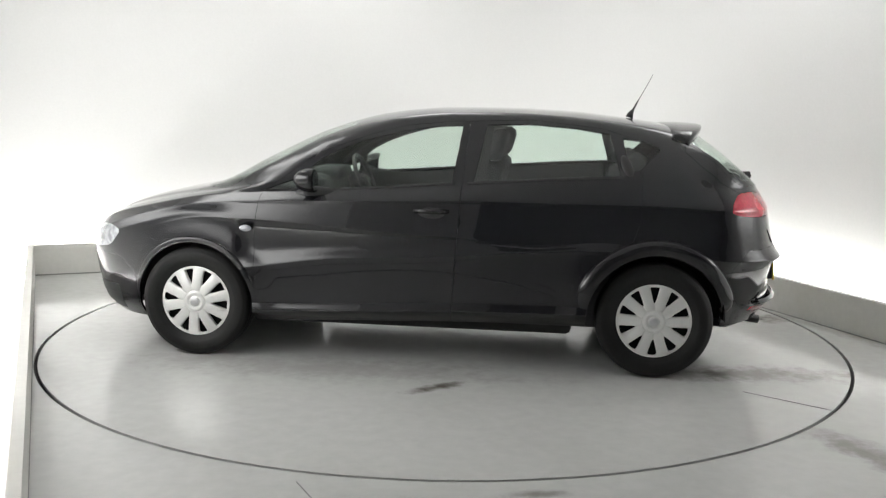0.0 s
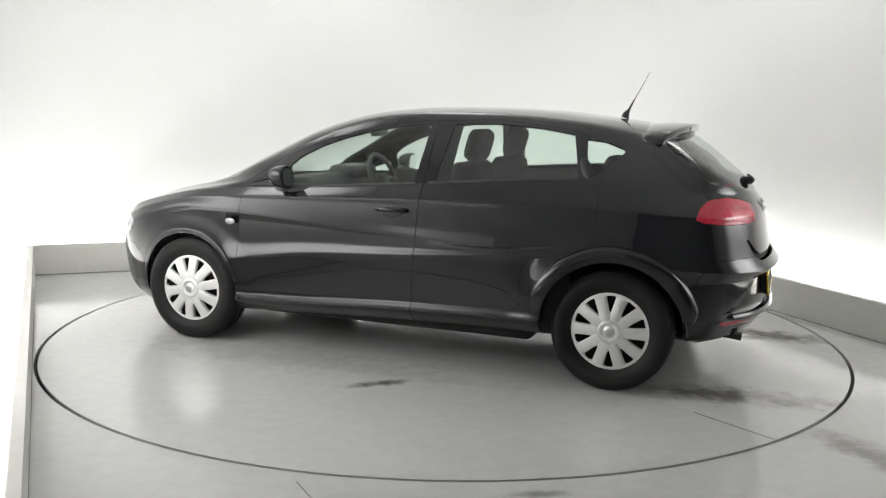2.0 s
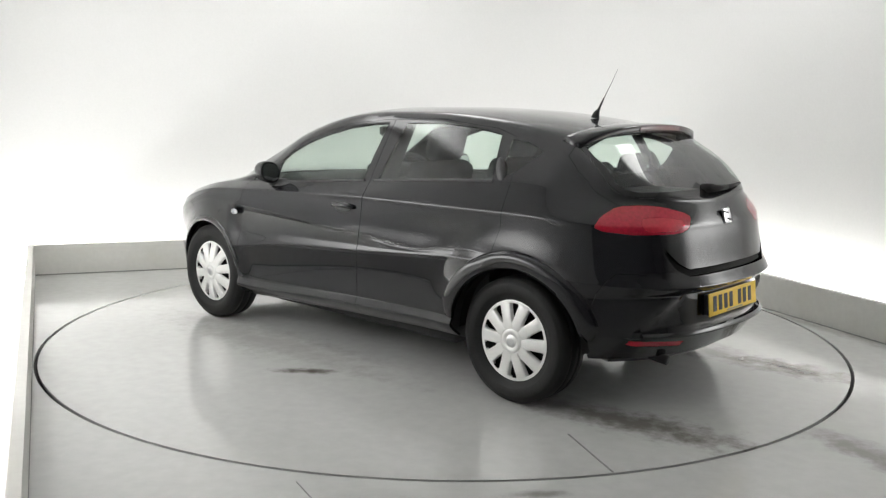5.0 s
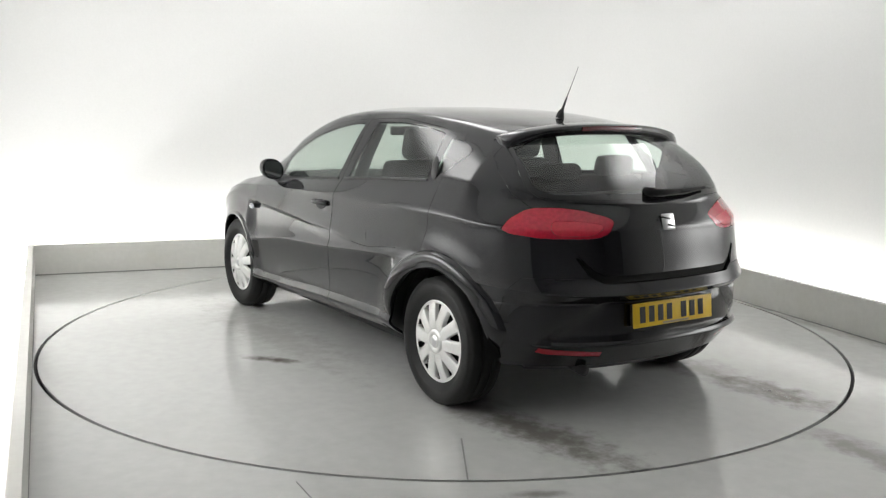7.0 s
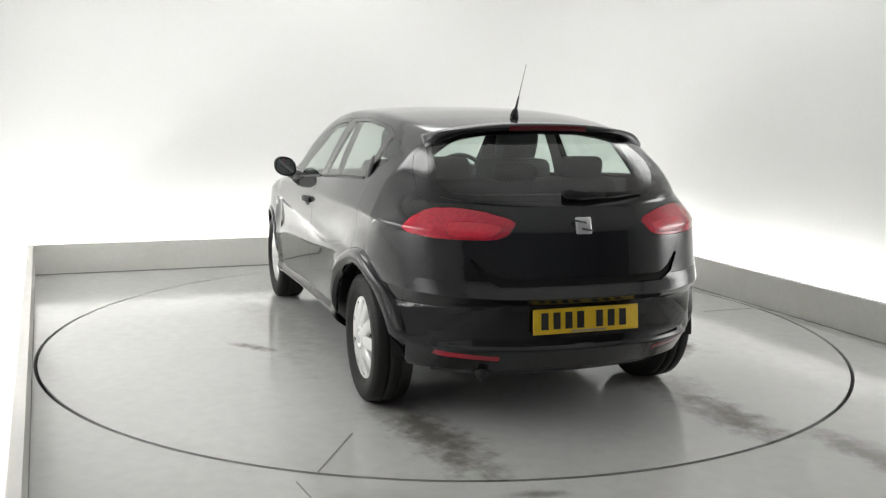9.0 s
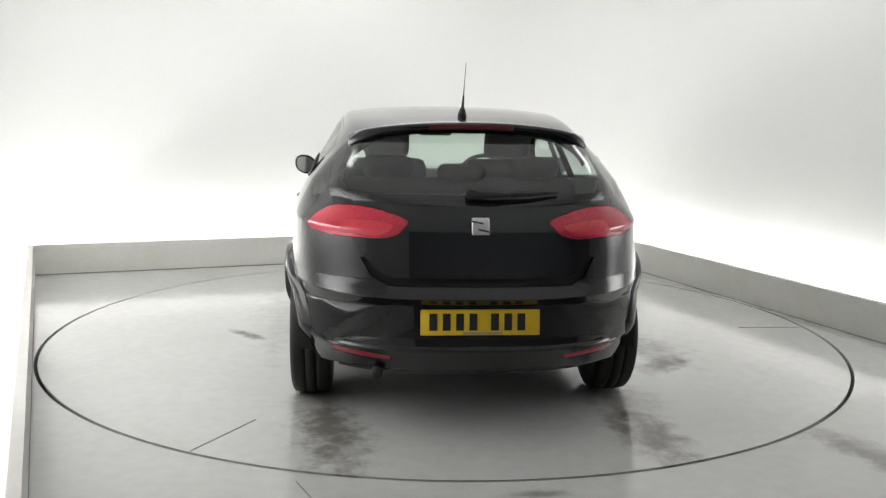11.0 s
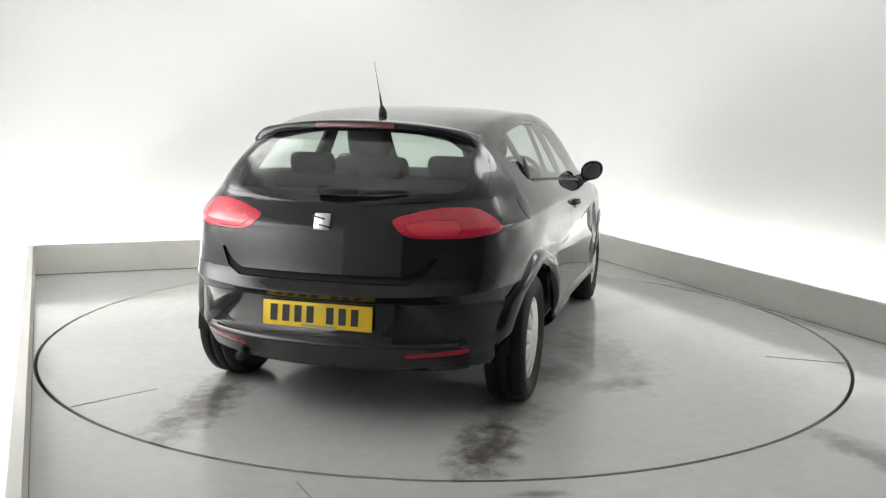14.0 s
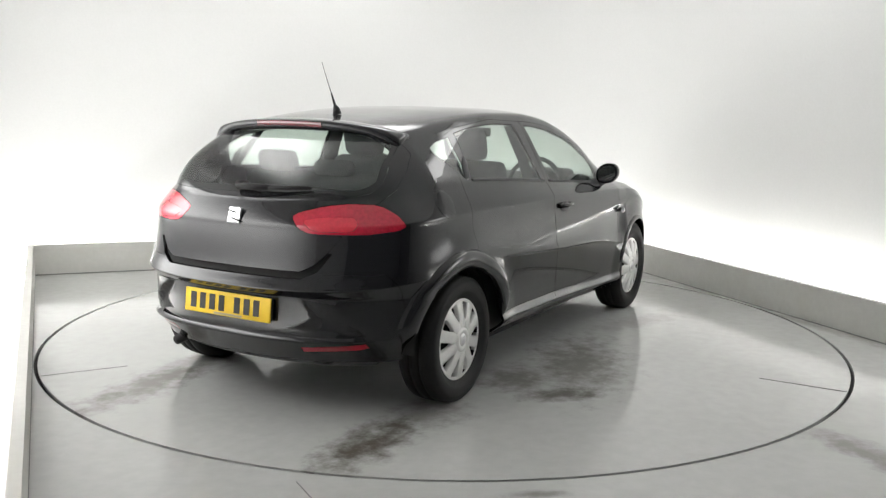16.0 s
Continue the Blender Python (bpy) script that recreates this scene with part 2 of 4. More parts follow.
seam_at = Vector(W0[1]).lerp(Vector(W0[2]), 1.73 / (Vector(W0[2]) - Vector(W0[1])).length)
way = (Vector(W0[2]) - Vector(W0[1])).normalized()
seam = part("wall_joint", box((0.006, 0.005, 0.75), (0, 0, 0)), WALL, bpy.data.objects["wall_back"], smooth=False)
seam.matrix_basis = Matrix.Translation((seam_at.x, seam_at.y, 0.85)) @ Matrix.Rotation(math.atan2(way.y, way.x), 4, "Z")

# the hall beyond, where the camera stands
hall = part("floor_hall", box((40, 40, 0.1), (0, 0, -0.07)), FLOOR, smooth=False)
tagged(hall, "grey painted concrete floor of the hall", "floor", kind="structure")


def ring_floor(hole, half, n=180):
    """A square floor sheet with a round hole, and the hole's edge."""
    bm = bmesh.new()
    inner, outer, low = [], [], []
    for k in range(n):
        a = 2 * math.pi * (k + 0.5) / n
        c, s = math.cos(a), math.sin(a)
        f = half / max(abs(c), abs(s))
        inner.append(bm.verts.new((hole * c, hole * s, 0)))
        low.append(bm.verts.new((hole * c, hole * s, -0.018)))
        outer.append(bm.verts.new((f * c, f * s, 0)))
    for k in range(n):
        q = (k + 1) % n
        bm.faces.new((inner[k], inner[q], outer[q], outer[k]))
        bm.faces.new((low[k], low[q], inner[q], inner[k]))
    return bm


floor = part("floor", ring_floor(R_TABLE + 0.011, 9.0), STUDIO, smooth=False)
tagged(floor, "grey painted studio floor with a round opening", "floor", kind="structure")
pit = part("floor_pit", lathe([(0, -0.0175), (R_TABLE + 0.2, -0.0175)], 96), GROOVE)
pit.matrix_basis = Matrix.Rotation(radians(90), 4, "X")
tagged(pit, "black gap round the turntable", "floor", kind="structure")
pit.data.transform(pit.matrix_basis)
pit.matrix_basis = Matrix()

turntable = new("turntable")
tagged(turntable, "round grey painted vehicle turntable with wet stains and painted shadow", "turntable")
deck = part("deck", lathe([(0, 0), (R_TABLE - 0.045, 0)], 180), DISC, turntable, smooth=False)
deck.data.transform(Matrix.Rotation(radians(90), 4, "X"))
rim = part("rim", lathe([(R_TABLE - 0.045, 0), (R_TABLE - 0.009, 0), (R_TABLE - 0.009, -0.015), (R_TABLE - 0.045, -0.015)], 180), DISC, turntable, smooth=False)
rim.data.transform(Matrix.Rotation(radians(90), 4, "X"))
for angle in (-31.3, 89.5):
    st = part("joint_gap", box((0.44, 0.007, 0.003), (R_TABLE - 0.235, 0, 0.0005)), JOINT_AND_SHADOW, turntable, "dark radial joint in the deck", smooth=False)
    st.matrix_basis = pose(0, 0, 0, rz=angle)
for p, q in (((-0.56, -2.487), (-0.408, -2.764)),):
    way = Vector(q) - Vector(p)
    st = part("floor_joint", box((way.length, 0.004, 0.003), (way.length / 2, 0, 0.0005)), JOINT_AND_SHADOW, floor, smooth=False)
    st.matrix_basis = pose(p[0], p[1], 0, rz=math.degrees(math.atan2(way.y, way.x)))

# tubes behind the upstands
for k in range(3):
    a, b = Vector(outline(0.29)[k]), Vector(outline(0.29)[k + 1])
    way = (b - a).normalized()
    n = 3
    seg = (b - a).length / n
    for j in range(n):
        p, q = a + way * (seg * j + 0.08), a + way * (seg * (j + 1) - 0.08)
        lamp = part("strip_light", tube([(*p, 0.07), (*((p + q) / 2), 0.07), (*q, 0.07)], 0.02, 12), TUBE)
        tagged(lamp, "glowing white fluorescent tube behind the upstand", "strip light", group="wall wash lights")
        part("batten", prism([tuple(p - Vector((-way.y, way.x)) * 0.03), tuple(q - Vector((-way.y, way.x)) * 0.03), tuple(q + Vector((-way.y, way.x)) * 0.03), tuple(p + Vector((-way.y, way.x)) * 0.03)], 0.0, 0.045), CEILING, lamp, smooth=False)

ceiling = part("ceiling", box((14, 14, 0.1), (0, 0, WALL_H + 0.05)), CEILING, smooth=False)
tagged(ceiling, "white studio ceiling", "ceiling", kind="structure")
# the third panel, over the back, is added to deepen the car's ground shadow
for (x, y) in ((-2.4, 0.15), (2.6, 0.55), (-0.25, 1.55)):
    soft = part("ceiling_light", box((2.3, 1.1, 0.03), (0, 0, 0)), PANEL, smooth=False)
    soft.matrix_basis = pose(x, y, WALL_H - 0.06, rz=-63)
    tagged(soft, "large white ceiling light panel", "ceiling light", group="ceiling lights")
    fr = bmesh.new()
    for s in (-1, 1):
        add_box(fr, (2.4, 0.05, 0.06), (0, s * 0.575, 0))
        add_box(fr, (0.05, 1.1, 0.06), (s * 1.175, 0, 0))
    part("frame", fr, CEILING, soft, smooth=False)

# tall panels added unseen on the side walls, beside the open front, for highlights
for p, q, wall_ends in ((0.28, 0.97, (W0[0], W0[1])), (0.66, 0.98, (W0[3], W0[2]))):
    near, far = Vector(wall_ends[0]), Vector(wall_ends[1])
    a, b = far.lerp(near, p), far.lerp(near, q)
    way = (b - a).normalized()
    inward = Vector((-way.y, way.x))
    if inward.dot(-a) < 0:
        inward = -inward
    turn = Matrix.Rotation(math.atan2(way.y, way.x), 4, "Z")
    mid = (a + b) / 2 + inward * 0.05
    bank = part("added_light_panel", box(((b - a).length, 0.03, PANEL_Z[1] - PANEL_Z[0])), BANK, smooth=False)
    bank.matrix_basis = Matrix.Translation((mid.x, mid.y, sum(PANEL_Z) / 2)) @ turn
    tagged(bank, "tall white light panel added unseen on the side wall", "light panel", group="wall light panels")
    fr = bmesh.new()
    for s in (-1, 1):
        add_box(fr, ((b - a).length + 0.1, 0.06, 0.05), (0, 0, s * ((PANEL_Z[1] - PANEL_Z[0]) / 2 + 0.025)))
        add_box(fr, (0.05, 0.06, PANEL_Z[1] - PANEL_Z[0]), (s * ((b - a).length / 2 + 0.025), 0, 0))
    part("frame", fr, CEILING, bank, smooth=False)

# unseen walls added to close the hall; their grey tones the car's reflections
for nm, sz, at in (("wall_hall_front", (14.2, 0.1, WALL_H), (0, -7.05, WALL_H / 2)), ("wall_hall_rear", (14.2, 0.1, WALL_H), (0, 7.05, WALL_H / 2)),
                   ("wall_hall_west", (0.1, 14.0, WALL_H), (-7.05, 0, WALL_H / 2)), ("wall_hall_east", (0.1, 14.0, WALL_H), (7.05, 0, WALL_H / 2))):
    tagged(part(nm, box(sz, at), DIM, smooth=False), "unseen grey wall added to close the hall", "wall", kind="structure")


# ---- the car ----
def curve(*pairs):
    """A smooth function through (x, value) pairs, with no overshoot."""
    xs, vs = zip(*sorted(pairs))
    n = len(xs)
    d = [(vs[i + 1] - vs[i]) / (xs[i + 1] - xs[i]) for i in range(n - 1)]
    m = [d[0]] + [0 if d[i - 1] * d[i] <= 0 else 2 * d[i - 1] * d[i] / (d[i - 1] + d[i]) for i in range(1, n - 1)] + [d[-1]]

    def value(x):
        if x <= xs[0]:
            return vs[0]
        if x >= xs[-1]:
            return vs[-1]
        i = max(k for k in range(n - 1) if xs[k] <= x)
        h = xs[i + 1] - xs[i]
        t = (x - xs[i]) / h
        return (vs[i] * (1 + 2 * t) * (1 - t) ** 2 + m[i] * h * t * (1 - t) ** 2 + vs[i + 1] * t * t * (3 - 2 * t) + m[i + 1] * h * t * t * (t - 1))
    return value


AXLE, HUB_Z, TYRE_R = 1.289, 0.312, 0.315
X_REAR, X_FRONT = -1.40, 1.15       # where the corners begin to round
# rings of the lower body, from the sill up to the belt: rear end, its roundness, front end, its roundness, half width and height along the car
# (the coordinate runs 1.0 on past X_REAR and X_FRONT round the corners to the car's centre line)
RINGS = [
    (-1.950, 2.5, 2.02, 2.7, curve((-2.4, 0.74), (-1.4, 0.765), (-0.9, 0.800), (0.9, 0.800), (1.15, 0.79), (2.15, 0.8)),
     curve((-2.4, 0.285), (-1.7, 0.275), (-0.95, 0.268), (-0.16, 0.252), (0.87, 0.215), (1.5, 0.19), (2.15, 0.185))),
    (-2.020, 2.6, 2.09, 2.7, curve((-2.4, 0.76), (-1.4, 0.79), (-0.9, 0.876), (0.9, 0.878), (1.15, 0.85), (2.15, 0.84)),
     curve((-2.4, 0.378), (-1.75, 0.37), (-0.95, 0.335), (-0.18, 0.320), (0.87, 0.278), (1.5, 0.27), (2.15, 0.25))),
    (-2.032, 2.6, 2.12, 2.7, curve((-2.4, 0.765), (-1.4, 0.797), (-0.9, 0.868), (0.9, 0.867), (1.15, 0.860), (2.15, 0.85)),
     curve((-2.4, 0.393), (-1.75, 0.393), (-0.95, 0.385), (-0.18, 0.372), (0.87, 0.328), (1.5, 0.33), (2.15, 0.31))),
    (-2.020, 2.65, 2.15, 2.7, curve((-2.4, 0.77), (-1.4, 0.812), (-0.9, 0.880), (-0.5, 0.889), (0.2, 0.891), (0.9, 0.888), (1.15, 0.872), (2.15, 0.85)),
     curve((-2.4, 0.588), (-1.75, 0.580), (-1.0, 0.690), (-0.62, 0.670), (-0.18, 0.638), (0.47, 0.600), (0.87, 0.545), (1.27, 0.50), (1.6, 0.45), (2.15, 0.42))),
    (-2.062, 2.65, 2.17, 2.7, curve((-2.4, 0.79), (-1.4, 0.832), (-0.9, 0.862), (-0.62, 0.876), (-0.3, 0.877), (0.2, 0.876), (0.9, 0.872), (1.15, 0.868), (2.15, 0.85)),
     curve((-2.4, 0.626), (-1.75, 0.650), (-1.0, 0.735), (-0.62, 0.700), (-0.40, 0.712), (-0.17, 0.738), (0.04, 0.745), (0.40, 0.769), (0.87, 0.797), (1.2, 0.806), (1.6, 0.72), (2.15, 0.50))),
    (-2.012, 2.7, 2.165, 2.7, curve((-2.4, 0.79), (-1.4, 0.836), (-0.6, 0.866), (0.2, 0.873), (0.9, 0.868), (1.15, 0.862), (2.15, 0.85)),
     curve((-2.4, 0.695), (-1.75, 0.715), (-1.0, 0.800), (-0.62, 0.785), (-0.17, 0.792), (0.40, 0.806), (0.9, 0.828), (1.27, 0.832), (1.6, 0.76), (2.15, 0.55))),
    (-1.962, 2.7, 2.155, 2.7, curve((-2.4, 0.775), (-1.4, 0.826), (-0.9, 0.853), (-0.6, 0.859), (0.2, 0.864), (0.9, 0.856), (1.15, 0.835), (2.15, 0.82)),
     curve((-2.4, 0.91), (-1.75, 0.925), (-1.2, 0.940), (-0.25, 0.940), (0.11, 0.930), (0.9, 0.902), (1.27, 0.878), (1.6, 0.81), (2.15, 0.62))),
    (-1.905, 2.6, 2.13, 2.7, curve((-2.4, 0.69), (-1.6, 0.728), (-1.2, 0.770), (-0.6, 0.803), (0.2, 0.81), (0.9, 0.79), (1.15, 0.77), (2.15, 0.75)),
     curve((-2.4, 1.01), (-1.75, 1.04), (-1.4, 1.09), (-0.97, 1.074), (-0.19, 1.022), (0.54, 0.970), (0.9, 0.952), (1.27, 0.917), (1.6, 0.852), (1.9, 0.777), (2.15, 0.66))),
]


def between(a, b, f, dent=0.0, slope=0.0):
    """A ring between two others, f of the way up, dented inwards along the doors by dent, or by slope times its rise."""
    lift = curve((-1.0, 0.0), (-0.62, 1.0), (0.92, 1.0), (1.05, 0.0))
    mix = lambda p, q: p + (q - p) * f
    inward = lambda c: dent + slope * f * (b[5](c) - a[5](c))
    return (mix(a[0], b[0]), mix(a[1], b[1]), mix(a[2], b[2]), mix(a[3], b[3]), lambda c: mix(a[4](c), b[4](c)) * (1 - lift(c)) + (a[4](c) - inward(c)) * lift(c), lambda c: mix(a[5](c), b[5](c)))


RINGS.insert(6, between(RINGS[6], RINGS[5], 0.14, -0.0006))
RINGS.insert(5, between(RINGS[4], RINGS[5], 0.16))
RINGS.insert(4, between(RINGS[3], RINGS[4], 0.84, 0.002, 0.145))
RINGS.insert(4, between(RINGS[3], RINGS[4], 0.40, 0.0, 0.31))
RINGS.insert(3, between(RINGS[3], RINGS[2], 0.06, 0.0035))
RINGS.insert(2, between(RINGS[1], RINGS[2], 0.85, 0.007))
ROOF_Z = curve((2.13, 0.66), (2.08, 0.728), (1.95, 0.806), (1.8, 0.858), (1.6, 0.908), (1.4, 0.947), (1.3, 0.976), (1.2, 1.022), (1.04, 1.115), (0.85, 1.214), (0.665, 1.296), (0.48, 1.358),
               (0.3, 1.402), (0.1, 1.428), (-0.06, 1.439), (-0.42, 1.442), (-0.77, 1.430), (-1.11, 1.398), (-1.28, 1.376), (-1.38, 1.361), (-1.48, 1.341), (-1.55, 1.305), (-1.75, 1.150), (-1.905, 1.01))
RAIL_Z = curve((2.13, 0.66), (1.9, 0.797), (1.5, 0.899), (1.15, 0.957), (0.95, 1.0), (0.765, 1.095), (0.577, 1.206), (0.31, 1.310), (0.1, 1.363), (-0.17, 1.391), (-0.5, 1.395),
               (-0.98, 1.362), (-1.3, 1.312), (-1.45, 1.266), (-1.6, 1.195), (-1.75, 1.105), (-1.905, 1.01))
RAIL_F = curve((2.09, 0.6), (1.3, 0.80), (0.95, 0.93), (0.765, 0.885), (0.577, 0.845), (0.31, 0.80), (0.1, 0.77), (-0.17, 0.75), (-0.5, 0.735), (-0.98, 0.735), (-1.3, 0.738), (-1.5, 0.775), (-1.7, 0.86), (-1.885, 0.9))

COLUMNS = [("rear", a) for a in np.linspace(90, 2, 52)] + [("mid", x) for x in np.linspace(X_REAR, X_FRONT, 170)] + [("front", a) for a in np.linspace(2, 90, 36)]


def ring_point(ring, zone, a):
    xr, nr, xf, nf, wide, high = ring
    if zone == "mid":
        x = c = a
        y = wide(c)
    else:
        s, k = math.sin(radians(a)), max(0.0, math.cos(radians(a)))
        n = nr if zone == "rear" else nf
        r = (s ** n + k ** n) ** (-1 / n)
        if zone == "rear":
            c = X_REAR - r * s
            x, y = X_REAR + (xr - X_REAR) * r * s, wide(c) * r * k
        else:
            c = X_FRONT + r * s
            x, y = X_FRONT + (xf - X_FRONT) * r * s, wide(c) * r * k
        if a > 89.9:
            y = 0.0
    return Vector((x, y, high(c)))


def spline(points, steps, tight=1.0):
    """A curve through points, steps to each span; its slope at a point follows both neighbouring spans."""
    out = []
    n = len(points)
    gaps = [max((points[i + 1] - points[i]).length, 1e-5) for i in range(n - 1)]

    def way(i):
        a, b = max(i - 1, 0), min(i + 1, n - 1)
        return (points[b] - points[a]) / sum(gaps[a:b])
    for i in range(n - 1):
        p, q = points[i], points[i + 1]
        mp, mq = way(i) * gaps[i] * tight, way(i + 1) * gaps[i] * tight
        for k in range(steps):
            t = k / steps
            out.append(p * ((1 + 2 * t) * (1 - t) ** 2) + mp * (t * (1 - t) ** 2) + q * (t * t * (3 - 2 * t)) + mq * (t * t * (t - 1)))
    out.append(points[-1])
    return out


def flare(v):
    """Swells the wings round the wheels, and sinks the middle of the rear bumper."""
    for ax, r0, r1, amount in ((AXLE, 0.36, 0.50, 0.015), (-AXLE, 0.38, 0.56, 0.018)):
        d = math.hypot(v.x - ax, v.z - HUB_Z)
        if d < r1:
            f = min(1.0, (r1 - d) / (r1 - r0))
            v.y += amount * f * f * (3 - 2 * f) * min(1, v.y / 0.6) * min(1.0, max(0.0, (v.z - 0.2) / 0.1))
    if v.x < -1.6 and 0.385 < v.z < 0.600:
        f = (0.66 - (v.z - 0.42) * 1.35 - v.y) / 0.05
        f = min(1.0, max(0.0, f)) * min(1.0, (v.z - 0.385) / 0.015, (0.600 - v.z) / 0.015)
        v.x += 0.024 * f * f * (3 - 2 * f)
    return v


def half_shell():
    """The left half of the car's outer skin, one smooth sheet."""
    bm = bmesh.new()
    grid = []
    for zone, a in COLUMNS:
        low = spline([ring_point(r, zone, a) for r in RINGS], 7, 0.85)
        b = low[-1]
        rail = Vector((b.x, b.y * RAIL_F(b.x), max(RAIL_Z(b.x), b.z)))
        top = ROOF_Z(b.x)
        mid = Vector((b.x, rail.y * 0.52, rail.z + (top - rail.z) * 0.86))
        near = Vector((b.x, rail.y * 0.86, rail.z + (top - rail.z) * 0.47))
        up = spline([b, b.lerp(rail, 0.5) + Vector((0, 0.012, 0)) * min(1, b.y * 2), rail, near, mid, Vector((b.x, 0, top))], 4, 0.95)
        grid.append([bm.verts.new(flare(v)) for v in low] + [bm.verts.new(v) for v in up[1:]])
    for p, q in zip(grid, grid[1:]):
        for k in range(len(p) - 1):
            bm.faces.new((p[k], p[k + 1], q[k + 1], q[k]))
    bmesh.ops.remove_doubles(bm, verts=bm.verts, dist=0.0004)
    bmesh.ops.dissolve_degenerate(bm, dist=0.0001, edges=bm.edges)
    return bm


def hull(pts):
    pts = sorted(set(pts))

    def chain(seq):
        out = []
        for p in seq:
            while len(out) > 1 and (out[-1][0] - out[-2][0]) * (p[1] - out[-2][1]) - (out[-1][1] - out[-2][1]) * (p[0] - out[-2][0]) <= 0:
                out.pop()
            out.append(p)
        return out[:-1]
    return chain(pts) + chain(pts[::-1])


def rounded(pts, n=3):
    """A rounder outline: its corners cut n times."""
    for _ in range(n):
        pts = [(a[0] + (b[0] - a[0]) * f, a[1] + (b[1] - a[1]) * f) for a, b in zip(pts, pts[1:] + pts[:1]) for f in (0.18, 0.82)]
    return pts


def take(bm, poly, way=(1, 0), where=lambda c: True):
    """Cuts the sheet along a convex outline, seen square to the plan direction way, and lifts that piece out as a sheet of its own."""
    poly = hull(poly)
    w = Vector((way[0], way[1], 0)).normalized()
    u0, u1 = min(p[0] for p in poly) - 0.1, max(p[0] for p in poly) + 0.1
    z0, z1 = min(p[1] for p in poly) - 0.1, max(p[1] for p in poly) + 0.1
    faces = []
    for f in bm.faces:
        c = f.calc_center_median()
        if u0 < c.dot(w) < u1 and z0 < c.z < z1 and where(c):
            faces.append(f)
    for (a, b), (c, d) in zip(poly, poly[1:] + poly[:1]):
        no = (w * (d - b) + Vector((0, 0, a - c))).normalized()
        at = w * a + Vector((0, 0, b))
        geom = faces + list({e for f in faces for e in f.edges}) + list({v for f in faces for v in f.verts})
        cut = bmesh.ops.bisect_plane(bm, geom=geom, dist=1e-5, plane_co=at, plane_no=no)
        faces = [f for f in cut["geom"] if isinstance(f, bmesh.types.BMFace) and (f.calc_center_median() - at).dot(no) < 0]
    out = bmesh.new()
    made = {}
    for f in faces:
        vs = []
        for v in f.verts:
            if v not in made:
                made[v] = out.verts.new(v.co)
            vs.append(made[v])
        out.faces.new(vs)
    bmesh.ops.delete(bm, geom=faces, context="FACES")
    return out


def mirrored(bm, join=False):
    """The same sheet on the car's other side, or both sides joined."""
    other = bm.copy() if not join else bm
    src = bmesh.ops.duplicate(bm, geom=bm.verts[:] + bm.edges[:] + bm.faces[:])["geom"] if join else other.verts[:] + other.faces[:]
    for v in [g for g in src if isinstance(g, bmesh.types.BMVert)]:
        v.co.y = -v.co.y
    bmesh.ops.reverse_faces(other, faces=[g for g in src if isinstance(g, bmesh.types.BMFace)])
    if join:
        bmesh.ops.remove_doubles(other, verts=[v for v in other.verts if abs(v.co.y) < 0.0005], dist=0.001)
    return other


def panel(name, bm, material, parent, label="", gap=0.0022, deep=0.014):
    """A sheet as a panel with a narrow shut line round it and turned-in edges."""
    bm.normal_update()
    edges = [e for e in bm.edges if e.is_boundary and not all(abs(v.co.y) < 0.0006 for v in e.verts)]
    rim = {v for e in edges for v in e.verts}
    shift = {}
    for v in rim:
        inner = Vector()
        for f in v.link_faces:
            inner += f.calc_center_median() - v.co
        shift[v] = inner.normalized() * gap if inner.length else Vector()
    for v, s in shift.items():
        v.co += s
    nrm = {v: v.normal.copy() for v in rim}
    # a narrow rolled edge, then the return
    made = bmesh.ops.extrude_edge_only(bm, edges=edges)["geom"]
    vs = [g for g in made if isinstance(g, bmesh.types.BMVert)]
    for v in vs:
        best = min((e.other_vert(v) for e in v.link_edges if e.other_vert(v) in nrm), key=lambda o: (o.co - v.co).length, default=None)
        if best:
            v.co -= nrm[best] * deep
    me = bpy.data.meshes.new(name)
    bm.to_mesh(me)
    bm.free()
    for p in me.polygons:
        p.use_smooth = True
    me.materials.append(material)
    me.set_sharp_from_angle(angle=radians(38))
    ob = new(name, me)
    ob.parent = parent
    if label:
        ob["label"] = label
    return ob


GLASS = glass("green_tinted_glass", (0.83, 0.91, 0.86))
BORDER = mat("black_printed_glass", (0.012, 0.013, 0.013), 0.06, spec=0.5)
LAMP_RED = mat("red_lamp_plastic", (0.46, 0.012, 0.035), 0.15, coat=0.6, grain=0.15, scale=60)
LAMP_BRIGHT = mat("bright_red_lamp_plastic", (0.58, 0.024, 0.05), 0.2, coat=0.6, grain=0.08, scale=60)
LAMP_DEEP = mat("deep_red_lamp_plastic", (0.32, 0.008, 0.02), 0.12, coat=0.7)
LAMP_CLEAR = mat("clear_lamp_plastic", (0.30, 0.31, 0.33), 0.2, metal=0.3, coat=1.0, grain=0.5, scale=25)
SEAT = mat("charcoal_seat_cloth", (0.035, 0.036, 0.038), 0.95, grain=0.12, scale=90, bump=0.05)
TRIM = mat("dark_grey_interior_plastic", (0.03, 0.03, 0.031), 0.6, grain=0.1, scale=200)
YELLOW = mat("yellow_plate", (0.78, 0.52, 0.02), 0.4, grain=0.05, scale=20)
INK = mat("black_plate_ink", (0.012, 0.012, 0.012), 0.5)

car = new("car")
tagged(car, "glossy black five-door hatchback car parked on the turntable", "car")

shell = half_shell()
SKIN = BVHTree.FromBMesh(shell)


def skin_y(x, z):
    """How far out the car's side lies at x, z."""
    hit = SKIN.ray_cast(Vector((x, 2.0, z)), Vector((0, -1, 0)))[0]
    return hit.y if hit else 0.80


